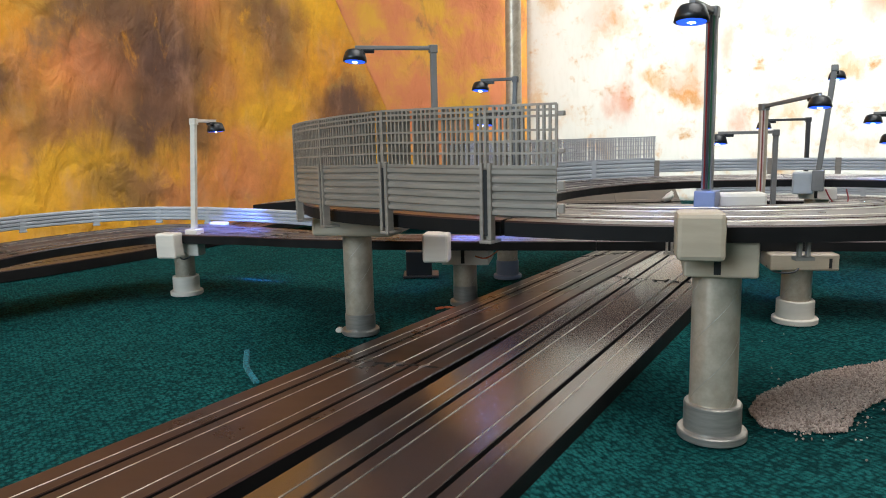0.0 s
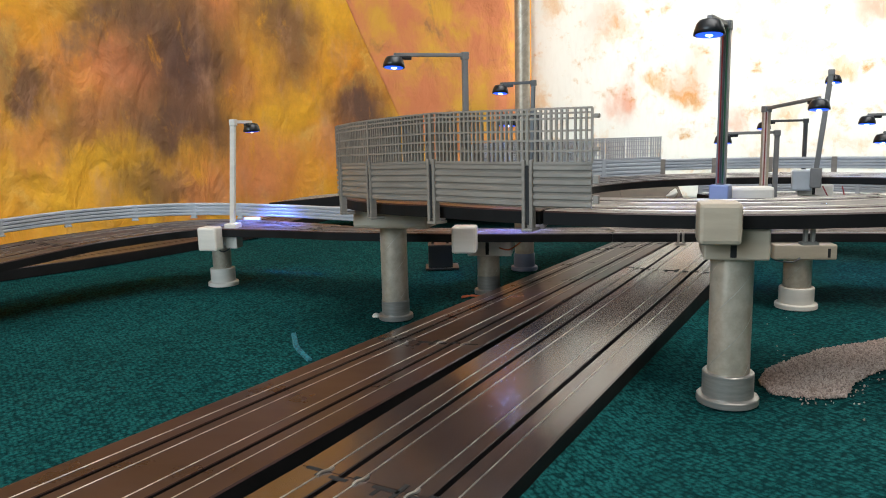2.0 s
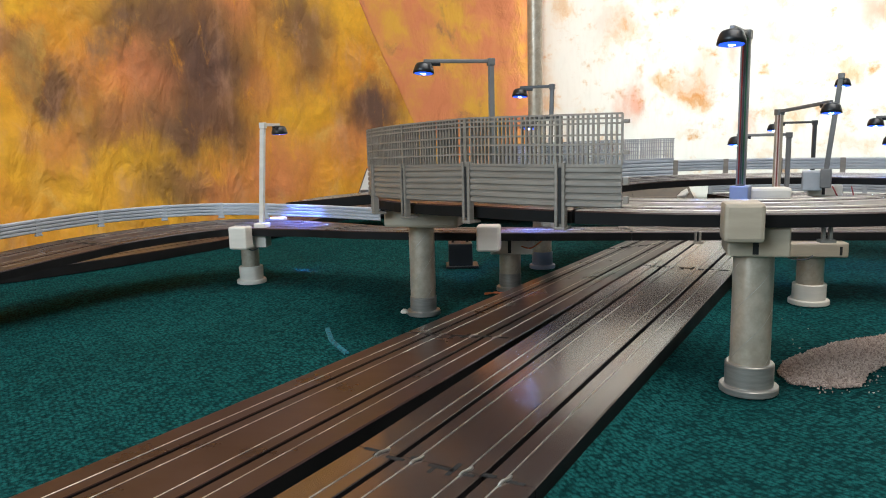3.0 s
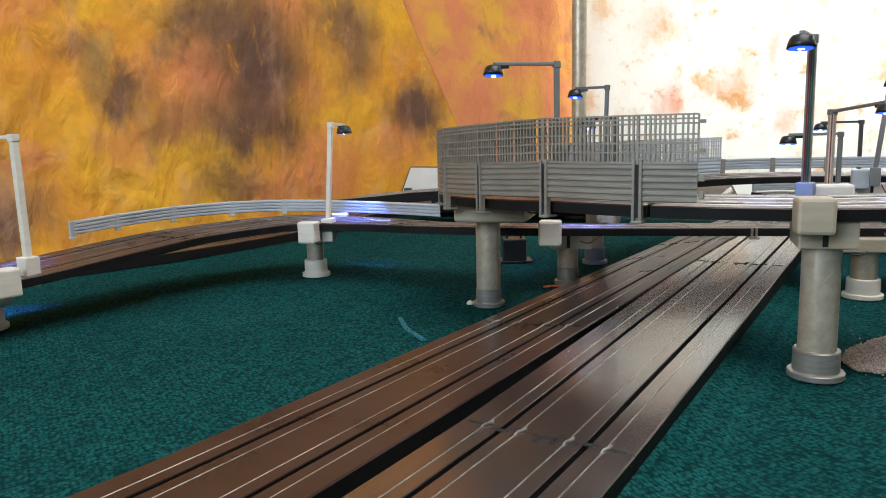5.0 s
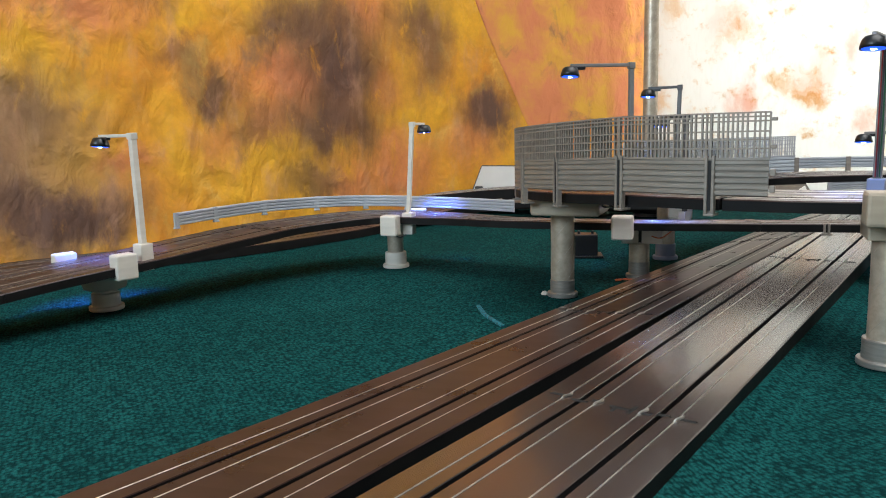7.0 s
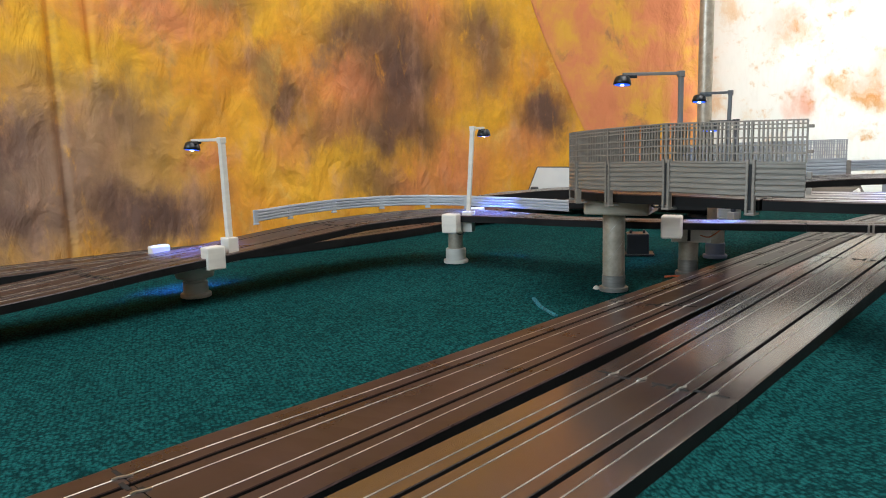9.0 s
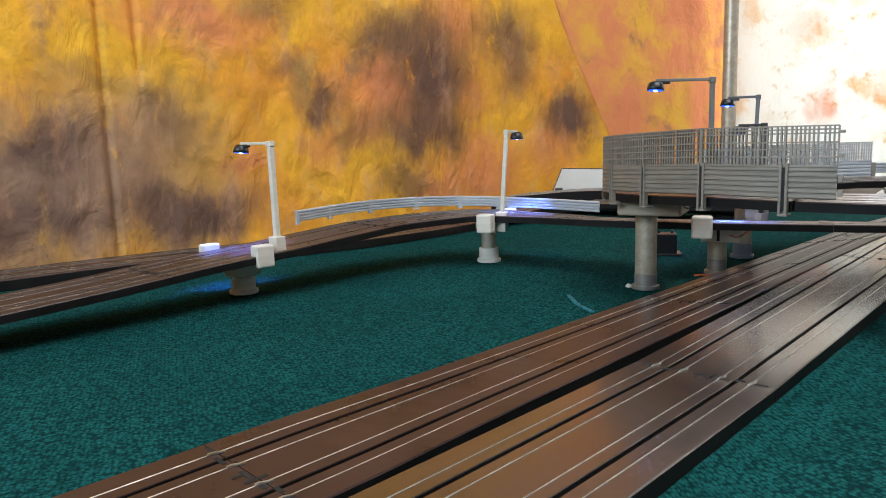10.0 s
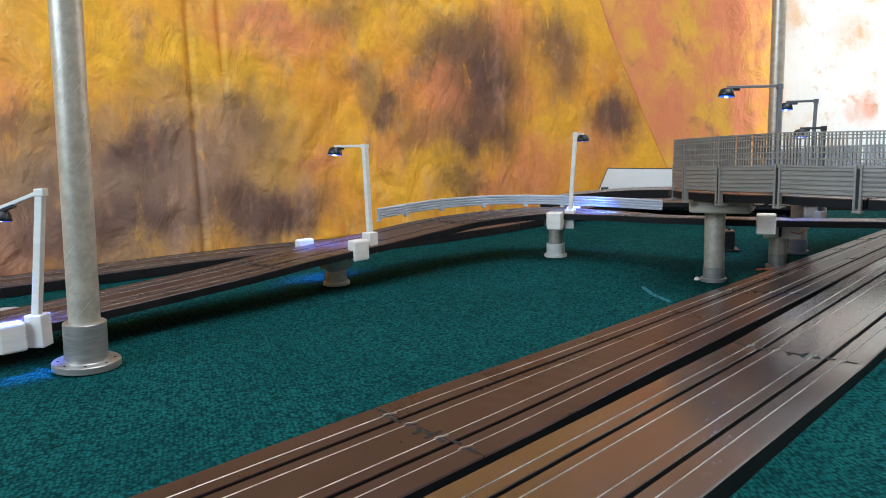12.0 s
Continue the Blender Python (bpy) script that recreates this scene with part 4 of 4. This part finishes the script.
def tall_pole(x, y, r, label, foot_r, collar_r, collar_h, foot_mat, holes):
    ob = thing("tall_pole", (x, y, 0), label, "pole", "tall poles")
    flat_shade(round_part("tube", ob, [(r, 0.003), (r, 1.79)], TUBE))
    flat_shade(round_part("foot", ob, [(foot_r - 0.0005, 0), (foot_r, 0.0006), (foot_r, 0.0048), (foot_r - 0.0006, 0.0054), (collar_r + 0.0005, 0.0054), (collar_r, 0.006), (collar_r, collar_h), (collar_r - 0.0006, collar_h + 0.0006), (r, collar_h + 0.0006)], foot_mat, "flanged printed foot", 56))
    for k in range(holes):
        a = 2 * math.pi * k / holes + 0.3
        c = (foot_r + collar_r) / 2
        part("bolt_hole", turned([(0.0011, 0.0050), (0.0011, 0.00565)], 10), GROOVE, ob, "small bolt hole").location = (c * math.cos(a), c * math.sin(a), 0)
    return ob


front_pole = tall_pole(-0.574, -0.090, 0.0110, "tall silver spiral-wound tube in a bolted grey foot", 0.0240, 0.0152, 0.0340, SOCKET, 8)
front_pole.matrix_basis = pose(-0.5718, -0.090, 0.0005, -1.6, 1.9, 0)
tall_pole(-0.441, 1.093, 0.0118, "tall silver tube standing where the cloths meet", 0.0240, 0.0152, 0.0340, SOCKET, 8)

# ---------------------------------------------------------------- loose things
bx = thing("transformer_box", (-0.374, 0.668, 0), "small black plastic box with two pegs on a base plate", "box", turn=28)
part("body", one_box((-0.0130, -0.0130, 0.0022), (0.0130, 0.0130, 0.0270), 0.001), BLACK, bx)
part("base_plate", one_box((-0.0160, -0.0150, 0.0), (0.0195, 0.0150, 0.0024), 0.0006), BLACK, bx)
for u in (-0.008, 0.008):
    part("peg", turned([(0.0016, 0.0268), (0.0016, 0.0300), (0.0010, 0.0308)], 12), BLACK, bx, smooth=True).location = (u, 0.0, 0)

board = thing("sign_board", (-0.73, 1.133, 0), "white board in a dark frame standing before the cloth", "board")
bm = bmesh.new()
front = [(-0.0995, 0.0), (-0.0635, 0.0800), (0.150, 0.0800), (0.150, 0.0)]
va = [bm.verts.new((u, 0.0, w)) for u, w in front]
vb = [bm.verts.new((u, 0.006, w)) for u, w in front]
bm.faces.new(va)
bm.faces.new(vb[::-1])
for k in range(4):
    bm.faces.new((va[k], va[(k + 1) % 4], vb[(k + 1) % 4], vb[k]))
part("panel", bm, BOARD, board)
for a, b in ((0, 1), (1, 2)):
    part("frame_edge", wire(bmesh.new(), [(front[a][0], 0.002, front[a][1]), (front[b][0], 0.002, front[b][1])], 0.0022, 6), DARK, board, "dark frame edge")
part("stop", one_box((-0.074, -0.012, 0.033), (-0.060, -0.001, 0.041), 0.002), DARK, board, "small dark block on its face")

scrap = bmesh.new()
bmesh.ops.create_icosphere(scrap, subdivisions=3, radius=1.0)
for v in scrap.verts:
    k = 1 + 0.45 * noise.noise(v.co * 1.7) + 0.18 * noise.noise(v.co * 5)
    v.co = Vector((v.co.x * 0.0085 * k, v.co.y * 0.005 * k, v.co.z * 0.0046 * k + 0.0025 * v.co.x))
ob = new("paper_scrap", mesh_of("paper_scrap", scrap, BOARD, True))
ob.matrix_basis = pose(-0.196, 1.030, 0.0520, 0, -18, 20)
tagged(ob, "crumpled pale paper scrap lying on the banked track", "paper scrap")

tin = thing("tin_lid", (-0.783, -0.070, 0.0), "small bright blue lid with a pale rim on the carpet", "lid")
BLUE = surface("blue_enamel", (0.01, 0.03, 0.35), 0.25)
flat_shade(part("side", turned([(0.0125, 0.0), (0.0135, 0.0006), (0.0138, 0.0110), (0.0125, 0.0116)], 32), BLUE, tin, smooth=True))
part("rim", turned([(0.0139, 0.0100), (0.0143, 0.0108), (0.0139, 0.0116), (0.0126, 0.0120)], 32), PALE, tin, "pale rim", True)


def loose_wire(points, mat, label, r=0.0007):
    line = smooth_line(points, 0.003)
    ob = new("wire", mesh_of("wire", wire(bmesh.new(), line, r, 6), mat, True))
    return tagged(ob, label, "wire", "loose wires")


loose_wire([(-0.262, 0.452, 0.090), (-0.262, 0.440, 0.0855), (-0.248, 0.425, 0.087), (-0.232, 0.418, 0.0945), (-0.230, 0.423, 0.0975)], BLACK, "thin black wire hanging below the curve")
loose_wire([(-0.257, 0.553, 0.0455), (-0.250, 0.556, 0.0435), (-0.246, 0.565, 0.046), (-0.240, 0.575, 0.0525)], ORANGE, "orange wire below the raised track")
loose_wire([(-0.522, 0.492, 0.046), (-0.520, 0.490, 0.041), (-0.512, 0.488, 0.0385), (-0.505, 0.492, 0.043), (-0.504, 0.495, 0.052)], DARK, "dark wire under a lamp block")
loose_wire([(-0.534, 0.496, 0.043), (-0.526, 0.493, 0.0405), (-0.516, 0.492, 0.042)], ORANGE, "orange wire round the pillar top")
loose_wire([(-0.612, 0.215, 0.040), (-0.607, 0.213, 0.0345), (-0.601, 0.222, 0.0345), (-0.598, 0.232, 0.042), (-0.599, 0.235, 0.0445)], DARK, "dark wire bundle under a lamp block", 0.0013)
loose_wire([(-0.290, 0.545, 0.0008), (-0.283, 0.552, 0.0012), (-0.276, 0.553, 0.0010), (-0.262, 0.556, 0.0020)], ORANGE, "orange-red wire lying on the carpet", 0.0011)
loose_wire([(-0.010, 0.826, 0.081), (-0.004, 0.824, 0.070), (0.004, 0.826, 0.064), (0.010, 0.834, 0.070), (0.008, 0.842, 0.0805)], RED, "red wire looping under the far block")
loose_wire([(0.10, 1.05, 0.041), (0.125, 1.035, 0.036), (0.15, 1.04, 0.038), (0.165, 1.05, 0.046)], DARK, "dark wire beside the low curve")
loose_wire([(-0.044, 0.600, 0.043), (-0.038, 0.596, 0.0395), (-0.026, 0.594, 0.040), (-0.022, 0.598, 0.0435)], DARK, "dark wire under a saddle block")

# streak of blue lamplight on the carpet, painted as a thin strip
line = smooth_line([(-0.356, 0.392, 0.0006), (-0.343, 0.377, 0.0006), (-0.330, 0.363, 0.0006), (-0.303, 0.342, 0.0006)], 0.004)
mark = new("light_streak", mesh_of("light_streak", swept(line, [(-0.0020, -0.0012), (0.0020, -0.0012), (0.0014, 0.0001), (-0.0014, 0.0001)]), STREAK))
tagged(mark, "pale blue streak of lamplight painted on the carpet", "chalk mark")

# ---------------------------------------------------------------- gravel
OUTLINE = [(-0.036, 0.408), (-0.028, 0.390), (-0.010, 0.391), (0.008, 0.399), (0.013, 0.428), (0.027, 0.458), (0.070, 0.498), (0.11, 0.54), (0.10, 0.60), (0.055, 0.560), (0.026, 0.522), (-0.004, 0.490), (-0.022, 0.458), (-0.034, 0.432)]


def inside(x, y):
    hit = False
    for (ax, ay), (bx_, by) in zip(OUTLINE, OUTLINE[1:] + OUTLINE[:1]):
        if (ay > y) != (by > y) and x < (bx_ - ax) * (y - ay) / (by - ay) + ax:
            hit = not hit
    return hit


def gravel(count, size, name, label, chooser, lift):
    rng = random.Random(7)
    shape = bmesh.new()
    bmesh.ops.create_icosphere(shape, subdivisions=1, radius=1.0)
    base = [v.co.copy() for v in shape.verts]
    tris = [tuple(v.index for v in f.verts) for f in shape.faces]
    shape.free()
    verts, faces = [], []
    for _ in range(count):
        x, y = chooser(rng)
        s = size * rng.uniform(0.45, 1.25)
        turn = Euler((rng.uniform(0, 6), rng.uniform(0, 6), rng.uniform(0, 6))).to_matrix()
        k = len(verts)
        at = Vector((x, y, s * 0.4 + rng.uniform(0, lift)))
        for v in base:
            w = turn @ Vector((v.x, v.y * 0.75, v.z * 0.6)) * s * rng.uniform(0.75, 1.2)
            verts.append(at + w)
        faces += [(a + k, b + k, c + k) for a, b, c in tris]
    me = bpy.data.meshes.new(name)
    me.from_pydata(verts, [], faces)
    me.materials.append(GRAVEL)
    return tagged(new(name, me), label, "gravel", kind="stuff")


def gravel_material():
    m, t, p = material("gravel_stones")
    g = t.nodes.new("ShaderNodeNewGeometry")
    r = t.nodes.new("ShaderNodeValToRGB")
    r.color_ramp.elements[0].color, r.color_ramp.elements[1].color = (0.19, 0.125, 0.095, 1), (0.52, 0.395, 0.325, 1)
    t.links.new(g.outputs["Random Per Island"], r.inputs[0])
    t.links.new(r.outputs[0], p.inputs["Base Color"])
    p.inputs["Roughness"].default_value = 0.6
    return m


GRAVEL = gravel_material()


def in_patch(rng):
    while True:
        x, y = rng.uniform(-0.04, 0.12), rng.uniform(0.38, 0.59)
        if inside(x, y):
            return x, y


def near_patch(rng):
    while True:
        x, y = rng.uniform(-0.045, 0.03), rng.uniform(0.355, 0.60)
        if not inside(x, y) and (inside(x - 0.006, y + 0.008) or rng.random() < 0.02):
            return x, y


gravel(27000, 0.00075, "gravel_bed", "patch of coarse pinkish-brown crushed gravel on the carpet", in_patch, 0.0016)
gravel(45, 0.0007, "loose_grit", "grit scattered round the gravel patch", near_patch, 0.0005)
